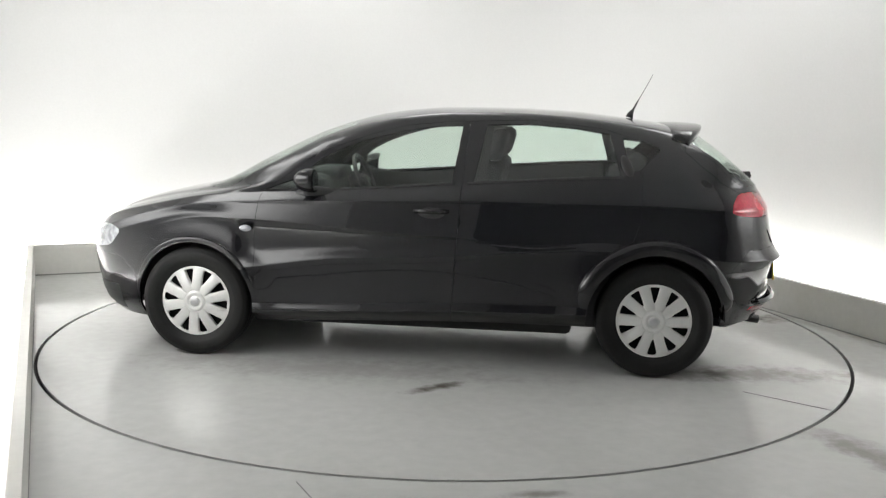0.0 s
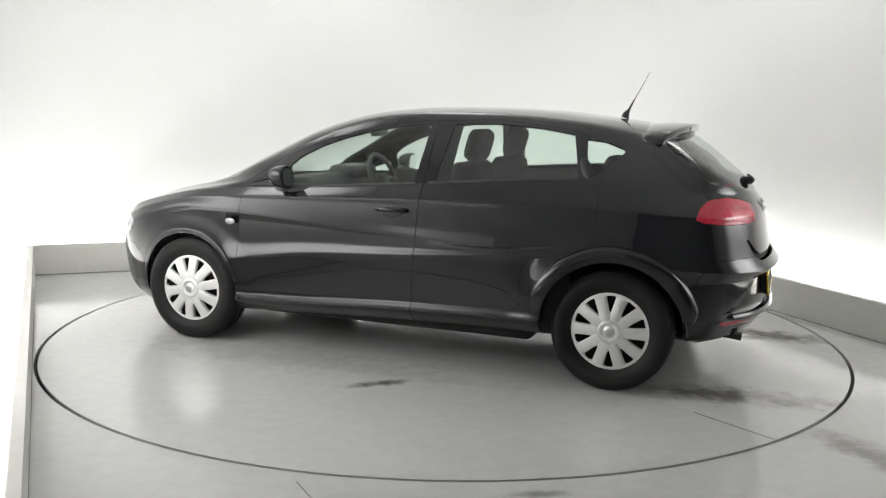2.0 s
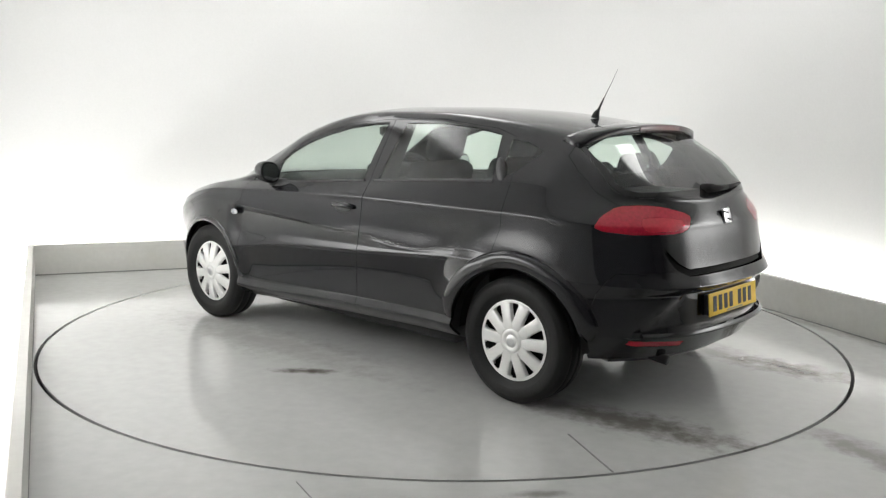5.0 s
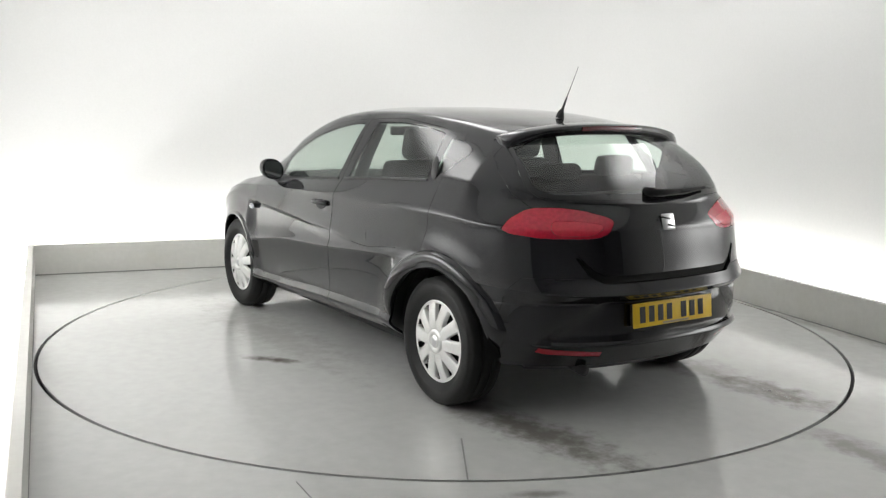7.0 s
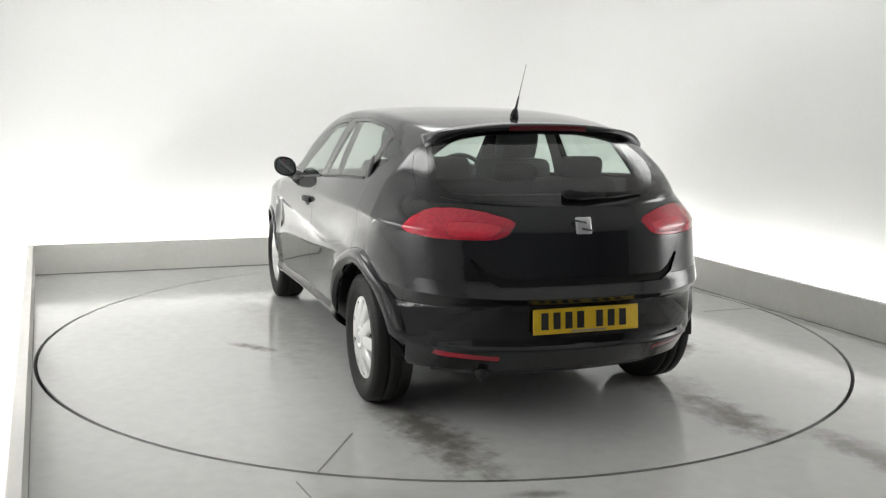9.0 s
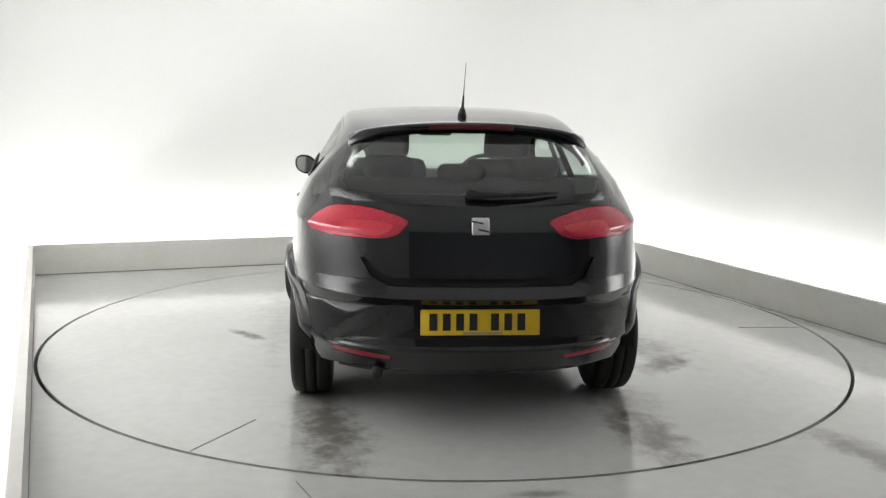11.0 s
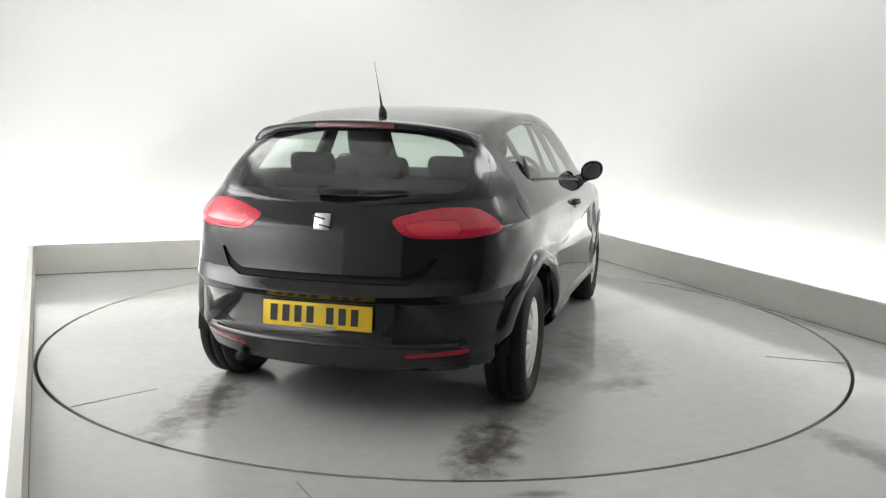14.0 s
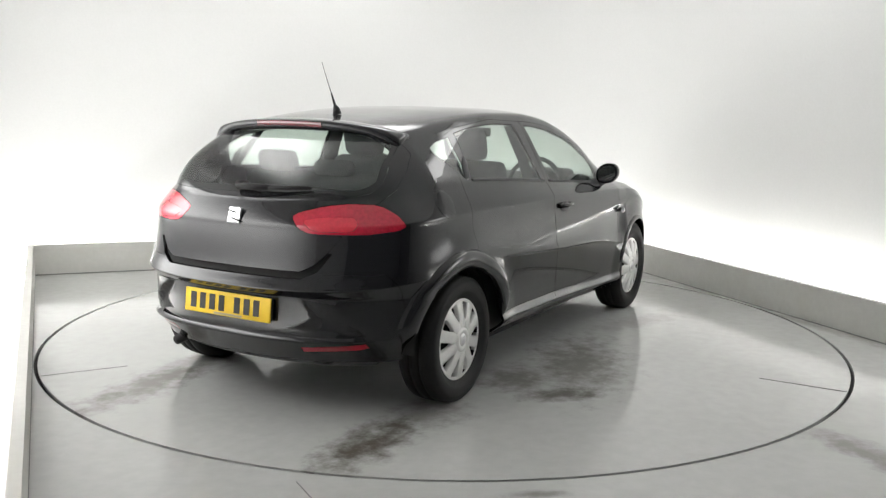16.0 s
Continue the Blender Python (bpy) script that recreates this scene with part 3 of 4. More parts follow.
def arch_flare(ax, r0, r1, start, end, proud):
    """A pressed lip round a wheel arch: a rolled inner edge, a nearly flat band, and a sharp step back to the wing."""
    rows = []
    n = 56
    for k in range(n + 1):
        f = k / n
        a = radians(start + (end - start) * f)
        fade = min(1.0, f / 0.10, (1 - f) / 0.07)
        fade = 0.12 + 0.88 * fade * (2 - fade)
        wide = (r1 - r0) * (0.45 + 0.55 * fade)
        row = []
        for t, up in ((0.0, -0.05), (0.0, 0.55), (0.06, 0.93), (0.3, 1.06), (0.6, 1.04), (0.86, 0.92), (0.95, 0.62), (1.06, -0.25)):
            r = r0 + wide * t
            x, z = ax + r * math.cos(a), HUB_Z + r * math.sin(a)
            base = skin_y(ax + (r0 + 0.006 + wide * t) * math.cos(a), HUB_Z + (r0 + 0.006 + wide * t) * math.sin(a))
            row.append(Vector((x, base + proud * up * (fade if up > 0 else 1), z)))
        rows.append(row)
    return rows


FLARE_REAR = arch_flare(-AXLE, 0.362, 0.448, 10, 172, 0.030)
FLARE_FRONT = arch_flare(AXLE, 0.348, 0.380, 4, 168, 0.010)
for ax, r in ((AXLE, 0.350), (-AXLE, 0.364)):
    arch = [(ax + r * math.cos(radians(a)), HUB_Z + r * math.sin(radians(a))) for a in range(0, 181, 9)] + [(ax - r - 0.0, 0.1), (ax + r + 0.0, 0.1)]
    take(shell, arch, where=lambda c: c.y > 0.5).free()
upper = lambda c: c.z > 0.93 and c.y > 0.45
FRONT_GLASS = [(0.64, 0.975), (0.63, 1.090), (0.577, 1.137), (0.45, 1.202), (0.311, 1.252), (0.1, 1.306), (-0.1, 1.334), (-0.215, 1.338), (-0.175, 1.026)]
REAR_GLASS = [(-0.295, 1.036), (-0.350, 1.344), (-0.6, 1.352), (-0.85, 1.333), (-1.020, 1.306), (-1.085, 1.082)]
QUARTER = [(-1.128, 1.102), (-1.095, 1.284), (-1.19, 1.276), (-1.290, 1.238), (-1.295, 1.222), (-1.19, 1.125)]
CORNER_GLASS = [(0.70, 0.968), (0.69, 1.035), (0.90, 0.958)]
panes = [("door_window", take(shell, FRONT_GLASS, where=upper)), ("door_window", take(shell, REAR_GLASS, where=upper)), ("quarter_window", take(shell, QUARTER, where=upper)),
         ("corner_window", take(shell, CORNER_GLASS, where=upper))]
LAMP_WAY = (0.45, 0.893)
LAMP = rounded([(-0.592, 0.945), (-0.56, 0.963), (-0.44, 0.994), (-0.33, 1.006), (-0.2, 1.000), (-0.115, 0.955), (-0.072, 0.908), (-0.11, 0.888), (-0.25, 0.872), (-0.5, 0.872), (-0.56, 0.893)], 1)
tail = take(shell, [(u, z) for u, z in LAMP], LAMP_WAY, where=lambda c: c.x < -1.3)
lens = take(tail, rounded([(-0.545, 0.930), (-0.43, 0.948), (-0.30, 0.950), (-0.285, 0.915), (-0.31, 0.885), (-0.49, 0.884)], 2), LAMP_WAY)
HEAD_WAY = (0.75, -0.66)
head = take(shell, rounded([(0.82, 0.70), (0.95, 0.725), (1.12, 0.715), (1.37, 0.63), (1.36, 0.565), (1.1, 0.575), (0.92, 0.60)], 1), HEAD_WAY, where=lambda c: c.x > 1.4 and c.z > 0.5)
FRONT_DOOR = [(-0.185, 0.25), (0.915, 0.25), (0.935, 0.70), (0.90, 0.950), (0.60, 1.173), (0.31, 1.279), (0.1, 1.335), (-0.17, 1.362), (-0.255, 1.364)]
REAR_DOOR = [(-0.93, 0.25), (-0.185, 0.25), (-0.255, 1.364), (-0.6, 1.376), (-0.98, 1.336), (-1.115, 1.297), (-1.20, 1.085), (-1.198, 0.86), (-1.16, 0.75)]
doors = [take(shell, FRONT_DOOR, where=lambda c: c.y > 0.4), take(shell, REAR_DOOR, where=lambda c: c.y > 0.4)]
backlight = take(shell, [(-0.6, 1.030), (0.54, 1.035), (0.595, 1.048), (0.622, 1.085), (0.612, 1.14), (0.572, 1.25), (0.535, 1.325), (-0.6, 1.37)], (0, 1), where=lambda c: c.x < -1.44 and c.z > 0.96)
hatch = take(shell, [(-0.1, 0.706), (0.385, 0.706), (0.443, 0.733), (0.500, 0.790), (0.60, 0.94), (0.668, 1.06), (0.655, 1.15), (0.60, 1.28), (0.55, 1.355), (-0.1, 1.39)], (0, 1), where=lambda c: c.x < -1.44)
# sunk black strip standing in for the shaded gap below the hatch
gap_shade = take(shell, [(-0.1, 0.676), (0.400, 0.676), (0.470, 0.710), (0.520, 0.790), (0.50, 0.790), (-0.1, 0.74)], (0, 1), where=lambda c: c.x < -1.6)
for v in gap_shade.verts:
    v.co.x += 0.020
bumper_rear = take(shell, [(-2.3, 0.15), (-1.655, 0.15), (-1.655, 0.45), (-1.70, 0.60), (-1.78, 0.70), (-2.3, 0.705)], where=lambda c: c.x < -1.5)
reflector = take(bumper_rear, [(0.385, 0.336), (0.62, 0.350), (0.65, 0.360), (0.645, 0.380), (0.385, 0.360)], (0, 1), where=lambda c: c.x < -1.7)
bumper_front = take(shell, [(2.3, 0.1), (1.64, 0.1), (1.66, 0.45), (1.78, 0.55), (2.3, 0.56)], where=lambda c: c.x > 1.5)
grille = take(bumper_front, [(1.78, 0.22), (2.3, 0.22), (2.3, 0.37), (1.80, 0.37)], where=lambda c: c.x > 1.6)
windscreen = take(shell, [(-0.6, 0.95), (0.66, 0.95), (0.66, 1.0), (0.535, 1.335), (-0.6, 1.43)], (0, 1), where=lambda c: 0.2 < c.x < 1.36 and c.z > 0.92)
bonnet = take(shell, [(-0.6, 0.5), (0.62, 0.5), (0.62, 1.0), (-0.6, 1.0)], (0, 1), where=lambda c: 1.34 < c.x < 2.06 and c.z > 0.62 and c.z > RAIL_Z(c.x) - 0.06)

panel("body", mirrored(shell, True), PAINT, car, gap=0.0)
panel("bonnet", mirrored(bonnet, True), PAINT, car)
panel("rear_bumper", mirrored(bumper_rear, True), PAINT, car)
panel("lower_grille", mirrored(grille, True), BLACK, car, "black plastic lower grille")
fb = panel("front_bumper", mirrored(bumper_front, True), PAINT, car)
panel("tailgate_gap_shade", mirrored(gap_shade, True), MATT, car, "matt black strip for the shaded gap under the tailgate", gap=0.0)
tailgate = panel("tailgate", mirrored(hatch, True), PAINT, car)
panel("windscreen", mirrored(windscreen, True), GLASS, car, "green tinted windscreen", deep=0.004)
clear = take(backlight, [(-0.6, 1.055), (0.535, 1.060), (0.583, 1.075), (0.598, 1.105), (0.570, 1.22), (0.525, 1.322), (-0.6, 1.35)], (0, 1))
rear_window = panel("rear_window", mirrored(clear, True), GLASS, car, "tinted heated rear window", gap=0.0, deep=0.004)
panel("window_border", mirrored(backlight, True), BORDER, rear_window, "black printed border of the glass", gap=0.0, deep=0.004)
for side in (1, -1):
    both = lambda bm: bm.copy() if side > 0 else mirrored(bm)
    made = [panel(n, both(d), PAINT, car) for n, d in (("front_door", doors[0]), ("rear_door", doors[1]))]
    for (n, bm), owner in zip(panes, (made[0], made[1], car, car)):
        panel(n, both(bm), GLASS, owner, "green tinted glass", gap=0.001, deep=0.004)
    tl = panel("tail_lamp", both(tail), LAMP_RED, car, "red wraparound tail lamp")
    panel("lamp_lens", both(lens), LAMP_BRIGHT, tl, "brighter red lamp lens", gap=0.001, deep=0.004)
    panel("reflector", both(reflector), LAMP_DEEP, car, "red rear reflector", deep=0.006)
    panel("headlamp", both(head), LAMP_CLEAR, car, "clear headlamp")


for side in (1, -1):
    for rows in (FLARE_REAR, FLARE_FRONT):
        flare_bm = bmesh.new()
        vs = [[flare_bm.verts.new((v.x, v.y * side, v.z)) for v in row] for row in rows]
        for p, q in zip(vs, vs[1:]):
            for k in range(len(p) - 1):
                flare_bm.faces.new((p[k], p[k + 1], q[k + 1], q[k]))
        lip_ob = part("wheel_arch_lip", flare_bm, PAINT, car)
        lip_ob.data.set_sharp_from_angle(angle=radians(50))


# wheels
def wheel_cap():
    bm = bmesh.new()
    n = 10
    for k in range(n):
        mid = 2 * math.pi * k / n
        rows = []
        for r, half, lift in ((0.066, 18.0, 0.018), (0.096, 18.0, 0.0165), (0.104, 15.4, 0.0158), (0.122, 13.0, 0.0135), (0.150, 11.2, 0.009), (0.178, 9.8, 0.003), (0.186, 10.6, 0.001), (0.191, 13.5, 0.0)):
            rows.append([(r, mid + radians(half) * s, lift - 0.004 * abs(s) ** 3) for s in (-1, -0.8, -0.3, 0.3, 0.8, 1)])
        top = [[bm.verts.new((r * math.cos(a), o, r * math.sin(a))) for r, a, o in row] for row in rows]
        low = [[bm.verts.new((r * math.cos(a), o - 0.022, r * math.sin(a))) for r, a, o in (row[0], row[-1])] for row in rows]
        for i in range(len(top) - 1):
            for j in range(5):
                bm.faces.new((top[i][j], top[i][j + 1], top[i + 1][j + 1], top[i + 1][j]))
            bm.faces.new((top[i][0], top[i + 1][0], low[i + 1][0], low[i][0]))
            bm.faces.new((top[i][5], low[i][1], low[i + 1][1], top[i + 1][5]))
    bmesh.ops.remove_doubles(bm, verts=bm.verts, dist=0.0007)
    dome = lathe([(0.0, 0.022), (0.026, 0.022), (0.031, 0.016), (0.034, 0.016), (0.039, 0.021), (0.056, 0.021), (0.060, 0.0145), (0.064, 0.0145), (0.067, 0.018), (0.072, -0.005)], 48)
    edge = lathe([(0.1865, -0.002), (0.197, 0.0), (0.206, -0.003), (0.211, -0.012), (0.211, -0.03)], 60)
    for extra in (dome, edge):
        me = bpy.data.meshes.new("x")
        extra.to_mesh(me)
        bm.from_mesh(me)
        bpy.data.meshes.remove(me)
        extra.free()
    return bm


def make_wheel():
    hub = new("wheel")
    hub["label"] = "black tyre with a silver ten-spoke wheel cover"
    tyre = lathe([(0.196, -0.075), (0.206, -0.082), (0.235, -0.096), (0.275, -0.099), (0.300, -0.090), (0.311, -0.078), (0.315, -0.045),
                  (0.3155, -0.03), (0.309, -0.029), (0.309, -0.024), (0.3157, -0.023), (0.316, 0.0), (0.3157, 0.023), (0.309, 0.024), (0.309, 0.029), (0.3155, 0.03),
                  (0.315, 0.045), (0.311, 0.078), (0.300, 0.090), (0.290, 0.094), (0.289, 0.0955), (0.275, 0.099), (0.238, 0.098), (0.235, 0.0955), (0.212, 0.086), (0.200, 0.076)], 72)
    part("tyre", tyre, RUBBER, hub, "black rubber tyre")
    part("wheel_well", lathe([(0.0, 0.035), (0.19, 0.035), (0.2, 0.05), (0.202, 0.075), (0.21, 0.07), (0.2, -0.07)], 48), MATT, hub, "dark steel wheel behind the cover")
    cap = part("wheel_cover", wheel_cap(), SILVER, hub, "silver plastic ten-spoke wheel cover")
    cap.data.transform(Matrix.Translation((0, 0.079, 0)))
    badge = part("centre_cap", lathe([(0.0, 0.1025), (0.02, 0.1025), (0.024, 0.101), (0.026, 0.098)], 24), CHROME, cap, "chrome centre badge")
    return hub


WHEEL_Y = 0.752
first = make_wheel()
first.parent = car
first.matrix_basis = pose(AXLE, WHEEL_Y + 0.012, HUB_Z + 0.003, 0, 12, 0)
for x, y, rz, tilt in ((-AXLE, WHEEL_Y, 0, 0), (AXLE, -WHEEL_Y - 0.012, 180, 7), (-AXLE, -WHEEL_Y, 180, 20)):
    copy_thing(first, pose(x, y, HUB_Z + 0.003, 0, tilt, rz))

# wheel wells, floor pan, engine bay: all dark
for ax, r in ((AXLE, 0.370), (-AXLE, 0.380)):
    for s in (1, -1):
        bm = bmesh.new()
        rows = [[bm.verts.new((ax + r * math.cos(radians(a)), s * y, HUB_Z + r * math.sin(radians(a)))) for y in (0.42, 0.800)] for a in range(0, 181, 6)]
        for p, q in zip(rows, rows[1:]):
            bm.faces.new((p[0], p[1], q[1], q[0]))
        bm.faces.new([p[0] for p in rows])
        part("wheel_arch_liner", bm, MATT, car)
part("floor_pan", box((1.70, 1.50, 0.09), (0, 0, 0.24), bevel=0.03), MATT, car)
part("floor_pan", box((0.34, 0.95, 0.16), (-1.70, 0, 0.34), bevel=0.03), MATT, car)
part("floor_pan", box((0.3, 0.95, 0.1), (1.72, 0, 0.26), bevel=0.03), MATT, car)
part("floor_pan", box((0.76, 0.82, 0.14), (-1.289, 0, 0.36), bevel=0.03), MATT, car)
part("floor_pan", box((0.76, 0.82, 0.3), (1.289, 0, 0.4), bevel=0.03), MATT, car)
part("axle", tube([(-AXLE, -0.66, 0.29), (-AXLE, 0, 0.29), (-AXLE, 0.66, 0.29)], 0.035), MATT, car)
part("exhaust_pipe", tube([(-1.5, 0.42, 0.285), (-1.84, 0.44, 0.275), (-1.915, 0.44, 0.266)], 0.024, 16), mat("dull_steel", (0.04, 0.04, 0.04), 0.5, metal=0.8), car, "dull steel exhaust tailpipe")


def sheet(rows):
    """A closed quad sheet through rows of points."""
    bm = bmesh.new()
    vs = [[bm.verts.new(p) for p in row] for row in rows]
    for p, q in zip(vs, vs[1:]):
        for k in range(len(p) - 1):
            bm.faces.new((p[k], p[k + 1], q[k + 1], q[k]))
    return bm


# roof spoiler: a closed lip over the rear window
def spoiler_row(y):
    f = abs(y) / 0.575
    xr = -1.570 + 0.11 * f ** 3
    zf, zr = 1.368 - 0.060 * f ** 2.2, 1.368 - 0.056 * f ** 2.4 - 0.035 * max(0.0, (f - 0.86) / 0.14) ** 2
    xf = -1.30 - 0.06 * f ** 2
    drop = 0.075 * max(0.0, (f - 0.72) / 0.28)
    return [(xf, y, zf - 0.02), (xf - 0.02, y, zf), ((xf + xr) / 2, y, (zf + zr) / 2 + 0.006), (xr + 0.02, y, zr + 0.001), (xr, y, zr - 0.006), (xr + 0.004, y, zr - 0.030 - 0.006 * (1 - f) - drop * 0.6),
            (xr + 0.05, y, zr - 0.046 - 0.006 * (1 - f) - drop), (xf - 0.1, y, zf - 0.05 - drop), (xf, y, zf - 0.03)]


def closed(bm, a, b):
    """Caps the two end rows of a sheet."""
    for row in (a, b):
        bm.verts.ensure_lookup_table()
        bm.faces.new([bm.verts[k] for k in row])
    return bm


spoiler = part("spoiler", closed(sheet([spoiler_row(y) for y in np.linspace(-0.575, 0.575, 41)]), range(9), range(360, 369)), PAINT, car, "black roof spoiler")
bl = []
for y in np.linspace(-0.2, 0.2, 13):
    r = spoiler_row(y)
    a, b = Vector(r[4]), Vector(r[5])
    bl.append([a + Vector((0.002, 0, 0.001)), a.lerp(b, 0.25) + Vector((-0.0035, 0, 0)), a.lerp(b, 0.85) + Vector((-0.0035, 0, 0)), b + Vector((0.002, 0, 0))])
part("brake_light", sheet(bl), mat("dark_red_brake_lens", (0.10, 0.008, 0.012), 0.15, coat=1.0), spoiler, "dark red high brake light")

# aerial
aerial = part("aerial", tube([(-1.165, 0, 1.394), (-1.172, 0, 1.42), (-1.182, 0, 1.435)], 0.024, 14, 0.42), BLACK, car, "thin black roof aerial")
part("aerial_rod", tube([(-1.178, 0, 1.425), (-1.200, 0, 1.47), (-1.215, 0, 1.50)], 0.0075, 8, 0.5), BLACK, aerial)
part("aerial_rod", tube([(-1.215, 0, 1.50), (-1.258, 0, 1.58), (-1.295, 0, 1.655)], 0.0021, 8, 0.5), BLACK, aerial)

# rear wiper, badge, plate
wiper = part("rear_wiper", tube([(-1.882, 0.045, 1.060), (-1.890, -0.05, 1.060), (-1.885, -0.14, 1.061)], 0.019, 10, 0.6), MATT, car, "black rear wiper")
part("wiper_pivot", tube([(-1.84, 0.035, 1.058), (-1.87, 0.035, 1.063), (-1.895, 0.035, 1.066)], 0.025, 16, 0.8), MATT, wiper)
part("wiper_blade", tube([(-1.885, -0.08, 1.058), (-1.877, -0.22, 1.062), (-1.850, -0.36, 1.068)], 0.013, 8, 0.55), MATT, wiper)
lean = Matrix.Rotation(radians(16), 4, "Y")
emblem = part("badge", box((0.012, 0.076, 0.076), turn=lean, bevel=0.005), CHROME, car, "square chrome maker's badge")
emblem.location = (-1.958, 0.0, 0.931)
for dz in (0.018, -0.018):
    part("badge_groove", box((0.004, 0.058, 0.008), (-0.006 + dz * 0.28, dz * 0.9, dz), turn=lean @ Matrix.Rotation(radians(12), 4, "X")), BLACK, emblem)
PLATE_X = -2.020
plate = part("number_plate", box((0.008, 0.52, 0.112), bevel=0.003), YELLOW, car, "yellow rear number plate with dark bars")
plate.matrix_basis = pose(PLATE_X, 0, 0.521, 0, 6, 0)
left = 0.205
for k in range(7):
    part("plate_bar", box((0.003, 0.034, 0.074), (-0.0045, left - 0.058 * k - (0.036 if k > 3 else 0), 0.002)), INK, plate, "dark bar", smooth=False)
part("plate_bar", box((0.003, 0.17, 0.010), (-0.0045, -0.01, -0.047)), mat("pale_print", (0.35, 0.3, 0.18), 0.5), plate, smooth=False)
part("plate_plinth", box((0.03, 0.50, 0.10), (0.019, 0, 0), bevel=0.008), BLACK, plate)

# rear bumper lip
lip = []
for a in np.linspace(-90, 90, 41):
    s = 1 if a >= 0 else -1
    base = RINGS[3]
    ang = 90 - abs(a) * 0.52
    p = ring_point(base, "rear", max(ang, 8))
    q = ring_point(RINGS[1], "rear", max(ang, 8))
    out = Vector((p.x + 0.0, p.y, 0)).normalized()
    lip.append([Vector((p.x, s * p.y, p.z + 0.02)), Vector((p.x - 0.012, s * (p.y + 0.004), p.z + 0.008)), Vector((p.x - 0.013, s * (p.y + 0.004), p.z - 0.001)), Vector((p.x + 0.006, s * p.y, p.z - 0.006))])
part("bumper_lip", sheet(lip), PAINT, car)
skirt = []
for a in np.linspace(-90, 90, 33):
    s = 1 if a >= 0 else -1
    q = ring_point(RINGS[0], "rear", max(90 - abs(a) * 0.6, 6))
    skirt.append([Vector((q.x + 0.01, s * (q.y - 0.01), q.z + 0.02)), Vector((q.x + 0.05, s * (q.y - 0.03), q.z - 0.03)), Vector((q.x + 0.25, s * (q.y - 0.08), q.z - 0.02))])
part("rear_valance", sheet(skirt), BLACK, car, "black plastic lower valance")

# door mirrors, handles, side repeaters, black window trims
for s in (1, -1):
    mb = bmesh.new()
    bmesh.ops.create_uvsphere(mb, u_segments=28, v_segments=18, radius=1)
    for v in mb.verts:
        x, y, z = v.co
        k = lambda q, e: math.copysign(abs(q) ** e, q)
        v.co = Vector((max(0.095 * x, -0.022), s * (0.074 * k(y, 0.9)), 0.066 * k(z, 0.9) + 0.012 * y))
    mirror = part("door_mirror", mb, PAINT, car, "black door mirror")
    mirror.location = (0.592, s * 0.888, 1.028)
    mg = bmesh.new()
    bmesh.ops.create_circle(mg, cap_ends=True, segments=32, radius=1)
    for v in mg.verts:
        x, y, z = v.co
        k = lambda q, e: math.copysign(abs(q) ** e, q)
        v.co = Vector((-0.0255, s * (0.060 * k(x, 0.75)), 0.052 * k(y, 0.75) + 0.01 * x))
    part("mirror_glass", mg, mat("mirror_silver", (0.8, 0.82, 0.82), 0.03, metal=1.0), mirror, "mirror glass", smooth=False)
    part("mirror_arm", tube([(0.07, s * -0.13, -0.08), (0.04, s * -0.09, -0.07), (0.015, s * -0.04, -0.045)], 0.040, 12, 0.85), BLACK, mirror)
    fb2 = bmesh.new()
    bmesh.ops.create_uvsphere(fb2, u_segments=20, v_segments=12, radius=1)
    for v in fb2.verts:
        v.co = Vector((v.co.x * 0.125, v.co.y * 0.035, v.co.z * 0.038 + 0.05 * v.co.x * -0.2))
    foot = part("mirror_foot", fb2, BLACK, mirror)
    foot.location = (0.0, s * -0.088, -0.078)
    hs = bmesh.new()
    bmesh.ops.create_uvsphere(hs, u_segments=20, v_segments=12, radius=1)
    for v in hs.verts:
        v.co = Vector((v.co.x * 0.072, v.co.y * 0.006, v.co.z * 0.030))
    recess = part("handle_recess", hs, BLACK, car, "dark recess behind the handle")
    recess.location = (-0.075, s * 0.868, 0.868)
    handle = part("door_handle", tube([(0.02, s * 0.868, 0.876), (-0.03, s * 0.893, 0.880), (-0.11, s * 0.895, 0.880), (-0.165, s * 0.870, 0.876)], 0.0125, 10), PAINT, car, "black pull door handle")
    tf = bmesh.new()
    bmesh.ops.create_uvsphere(tf, u_segments=16, v_segments=10, radius=1)
    for v in tf.verts:
        v.co = Vector((v.co.x * 0.036, v.co.y * 0.010, v.co.z * 0.019))
    rep = part("side_repeater", tf, LAMP_CLEAR, car, "clear side indicator")
    rep.location = (0.975, s * 0.876, 0.751)
    # hidden rear door handle and pillar trims
    rh = bmesh.new()
    bmesh.ops.create_uvsphere(rh, u_segments=16, v_segments=10, radius=1)
    for v in rh.verts:
        v.co = Vector((v.co.x * 0.030 + 0.02 * v.co.z, v.co.y * 0.010, v.co.z * 0.062))
    part("rear_door_handle", rh, BLACK, car, "black rear door handle hidden in the pillar").matrix_basis = pose(-1.115, s * 0.748, 1.14, s * 22, 0, 0)


flap = bmesh.new()
centre = Vector((-1.40, 0, 0.985))
rings = []
for rad, out in ((0.0, 0.0016), (0.030, 0.0016), (0.062, 0.0016), (0.0655, 0.0012), (0.0662, -0.004)):
    row = []
    for k in range(28):
        a = 2 * math.pi * k / 28
        x, z = centre.x + rad * math.cos(a), centre.z + rad * math.sin(a)
        row.append(flap.verts.new((x, -(skin_y(x, z) + out), z)))
    rings.append(row)
for p, q in zip(rings, rings[1:]):
    for k in range(28):
        flap.faces.new((p[k], p[(k + 1) % 28], q[(k + 1) % 28], q[k]))
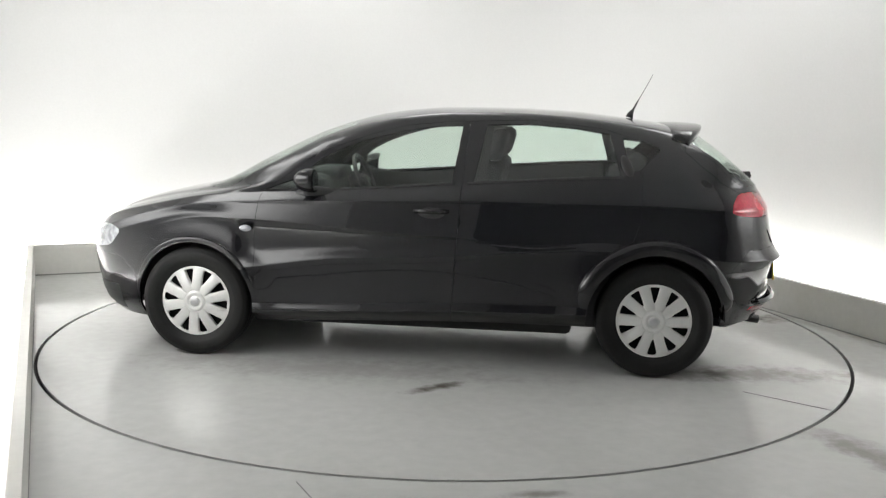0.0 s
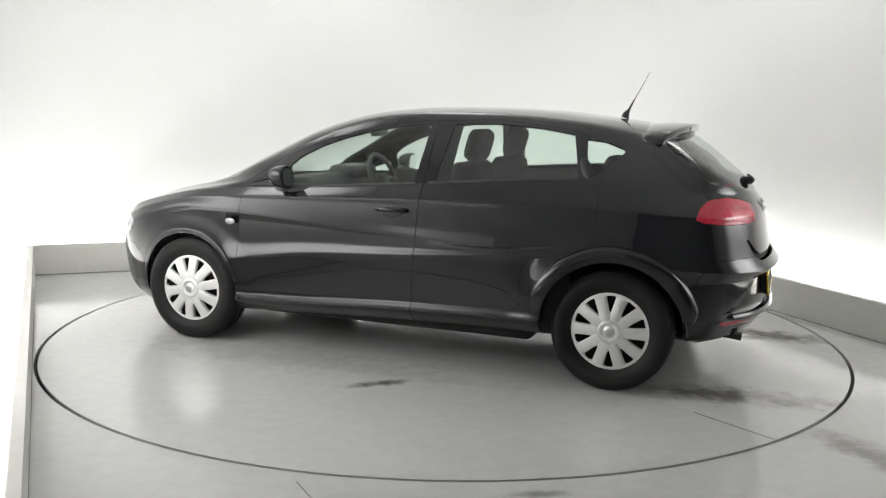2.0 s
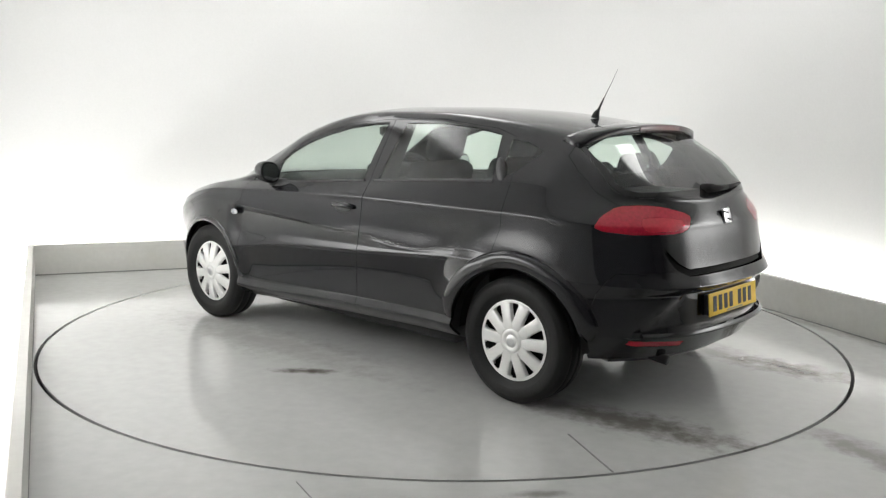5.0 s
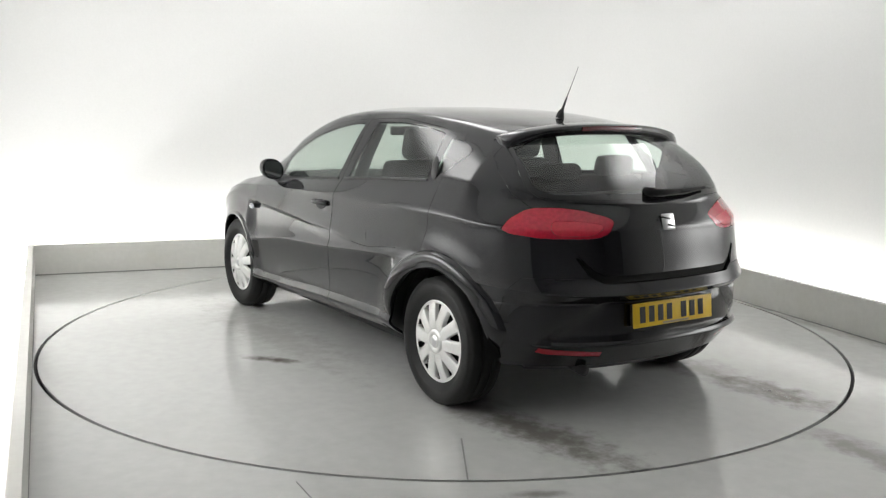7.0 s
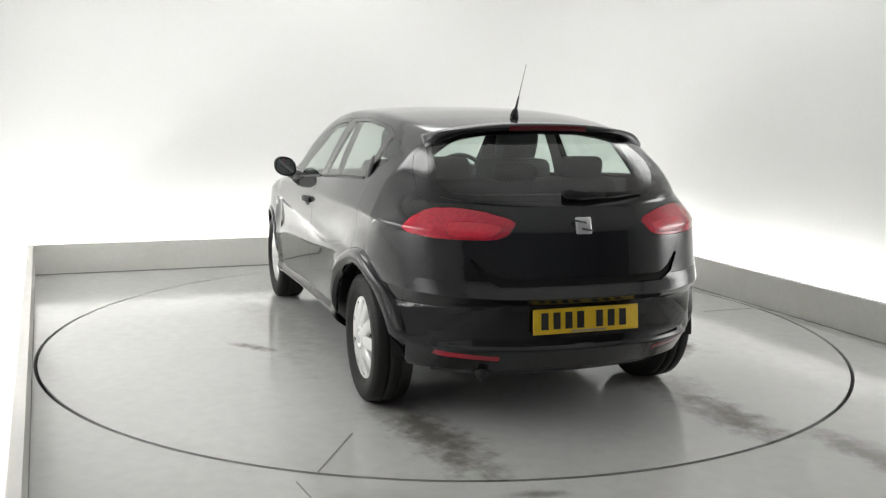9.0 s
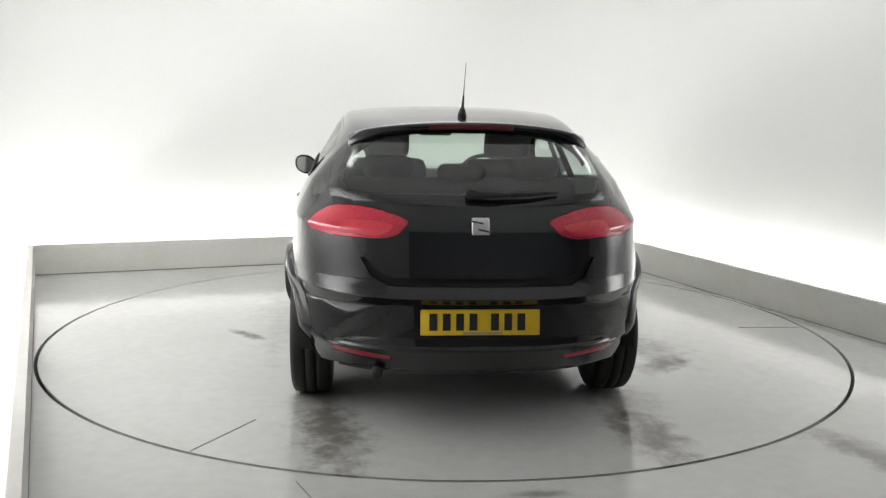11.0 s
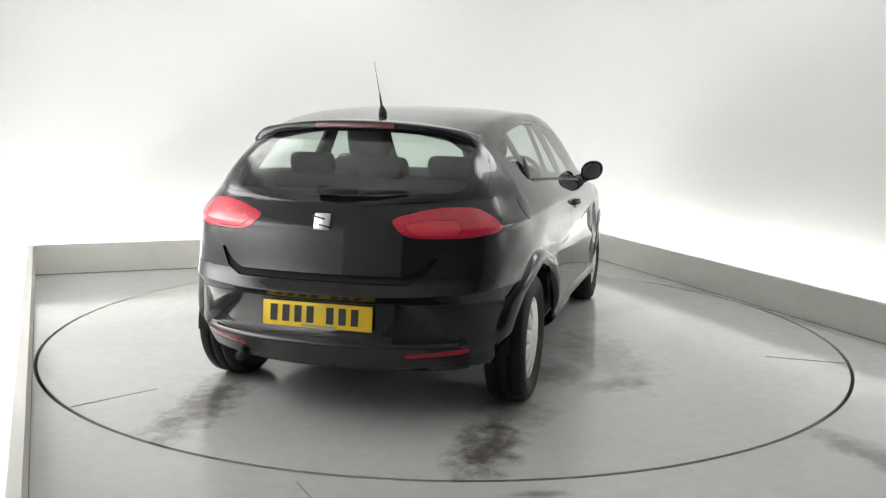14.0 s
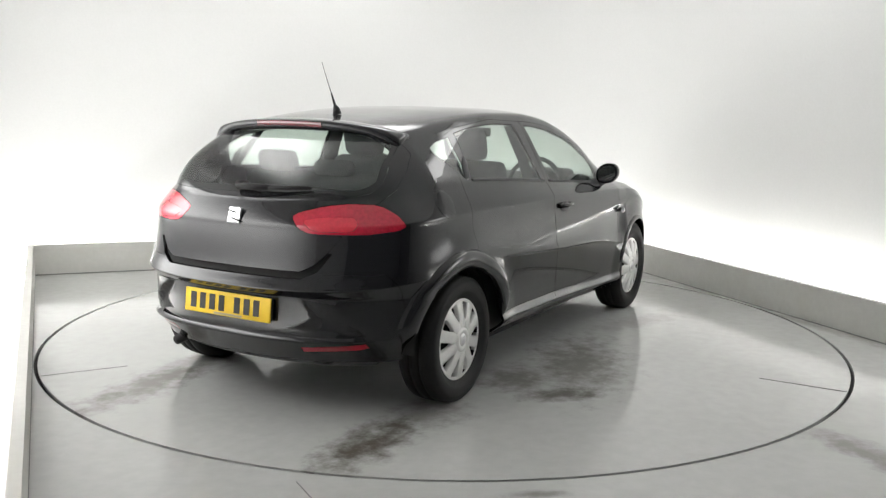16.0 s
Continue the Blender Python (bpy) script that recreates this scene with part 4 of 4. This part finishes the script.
bmesh.ops.remove_doubles(flap, verts=flap.verts, dist=0.0002)
part("fuel_flap", flap, PAINT, car, "round black fuel filler flap")


def strip(points, wide, s, name, material, owner, lift=0.004):
    """A flat trim strip along points on the car's side."""
    bm = bmesh.new()
    pts = [Vector((x, s * y, z)) for x, y, z in points]
    rows = []
    for i, p in enumerate(pts):
        way = (pts[min(i + 1, len(pts) - 1)] - pts[max(i - 1, 0)]).normalized()
        up = Vector((0, s, 0)).cross(way).normalized() * wide / 2
        o = Vector((0, s * lift, 0))
        rows.append([p + up - o * 2, p + up * 0.8 + o, p - up * 0.8 + o, p - up - o * 2])
    return part(name, sheet(rows), material, owner)


# the glass's lower weather strips follow the belt
BELT = RINGS[-1]
for s in (1, -1):
    strip([(x, BELT[4](x), BELT[5](x) + 0.002) for x in np.linspace(0.66, -0.19, 24)], 0.016, s, "weather_strip", BLACK, car)
    strip([(x, BELT[4](x), BELT[5](x) + 0.002) for x in np.linspace(-0.26, -1.09, 24)], 0.016, s, "weather_strip", BLACK, car)


# cabin
def cushion(size, at, turn=None, bevel=0.04):
    bm = box(size, (0, 0, 0), None, min(bevel, min(size) * 0.45))
    bmesh.ops.transform(bm, matrix=Matrix.Translation(at) @ (turn or Matrix()), verts=bm.verts)
    return bm


back_lean = Matrix.Rotation(radians(-16), 4, "Y")
for y in (0.36, -0.36):
    seat = part("front_seat", cushion((0.50, 0.50, 0.16), (0.02, y, 0.52)), SEAT, car, "charcoal cloth front seat")
    part("seat_back", cushion((0.13, 0.48, 0.62), (-0.29, y, 0.83), back_lean, 0.05), SEAT, seat)
    part("headrest", cushion((0.10, 0.27, 0.19), (-0.395, y, 1.225), back_lean, 0.045), SEAT, seat)
    for dy in (-0.06, 0.06):
        part("headrest_post", tube([(-0.355, y + dy, 1.10), (-0.36, y + dy, 1.13), (-0.375, y + dy, 1.17)], 0.007), CHROME, seat)
bench = part("rear_seat", cushion((0.48, 1.24, 0.16), (-0.78, 0, 0.55)), SEAT, car, "charcoal cloth rear bench")
part("seat_back", cushion((0.14, 1.22, 0.58), (-1.07, 0, 0.80), Matrix.Rotation(radians(-20), 4, "Y"), 0.05), SEAT, bench)
for y in (0.38, 0, -0.38):
    part("headrest", cushion((0.085, 0.25, 0.12 if y else 0.09), (-1.19, y, 1.135 if y else 1.11), Matrix.Rotation(radians(-16), 4, "Y"), 0.04), SEAT, bench)
part("parcel_shelf", cushion((0.50, 1.12, 0.03), (-1.43, 0, 0.985), None, 0.01), TRIM, car)
dash = part("dashboard", cushion((0.52, 1.38, 0.34), (0.98, 0, 0.80), Matrix.Rotation(radians(8), 4, "Y"), 0.09), TRIM, car, "dark grey dashboard")
part("instrument_hood", cushion((0.22, 0.34, 0.09), (0.80, -0.37, 0.985), None, 0.035), TRIM, dash)
wheel_ring = bmesh.new()
rows = []
for k in range(33):
    a = 2 * math.pi * k / 32
    c = Vector((0, math.cos(a), math.sin(a)))
    rows.append([c * 0.185 + (c * math.cos(b) + Vector((1, 0, 0)) * math.sin(b)) * 0.016 for b in np.linspace(0, 2 * math.pi, 9)])
steer = part("steering_wheel", sheet(rows), BLACK, car, "black steering wheel")
steer.matrix_basis = pose(0.56, -0.37, 0.93, 0, 22, 0)
part("steering_boss", cushion((0.05, 0.34, 0.05), (0.02, 0, 0), None, 0.02), BLACK, steer)
part("steering_boss", cushion((0.06, 0.13, 0.14), (0.015, 0, -0.02), None, 0.025), BLACK, steer)
part("interior_mirror", cushion((0.03, 0.22, 0.06), (0.42, 0, 1.275), None, 0.012), TRIM, car)
for s in (1, -1):
    part("pillar_trim", sheet([[(x, s * 0.735, 0.98), (x - 0.02, s * 0.68, 1.15), (x - 0.04, s * 0.60, 1.335)] for x in (-0.20, -0.27, -0.345)]), TRIM, car)
    for nm, x0, x1 in (("front_door_lining", -0.2, 0.85), ("rear_door_lining", -1.05, -0.26)):
        rows = [[(x, s * (BELT[4](x) - 0.035), BELT[5](x) - 0.012), (x, s * (BELT[4](x) - 0.05), 0.80), (x, s * 0.74, 0.40), (x, s * 0.76, 0.25)] for x in np.linspace(x0, x1, 12)]
        part(nm, sheet(rows), TRIM, car)
rows = []
for x in np.linspace(0.30, -1.42, 24):
    zc, zr, yr = ROOF_Z(x) - 0.03, RAIL_Z(x) - 0.03, BELT[4](x) * RAIL_F(x) - 0.03
    rows.append([(x, yr * f, zr + (zc - zr) * (1 - f * f)) for f in np.linspace(-1, 1, 13)])
part("headliner", sheet(rows), mat("grey_headliner_cloth", (0.28, 0.28, 0.27), 0.95, grain=0.1, scale=200), car, "pale grey cloth headliner")


def motions():
    rows = [(float(t), START + SPEED * t) for t in range(17)]
    walk(turntable, [(t, pose(0, 0, 0, rz=a)) for t, a in rows])
    walk(car, [(t, pose(0, 0, 0, rz=a + 180) @ Matrix.Translation(CAR_ON_TABLE)) for t, a in rows])


motions()
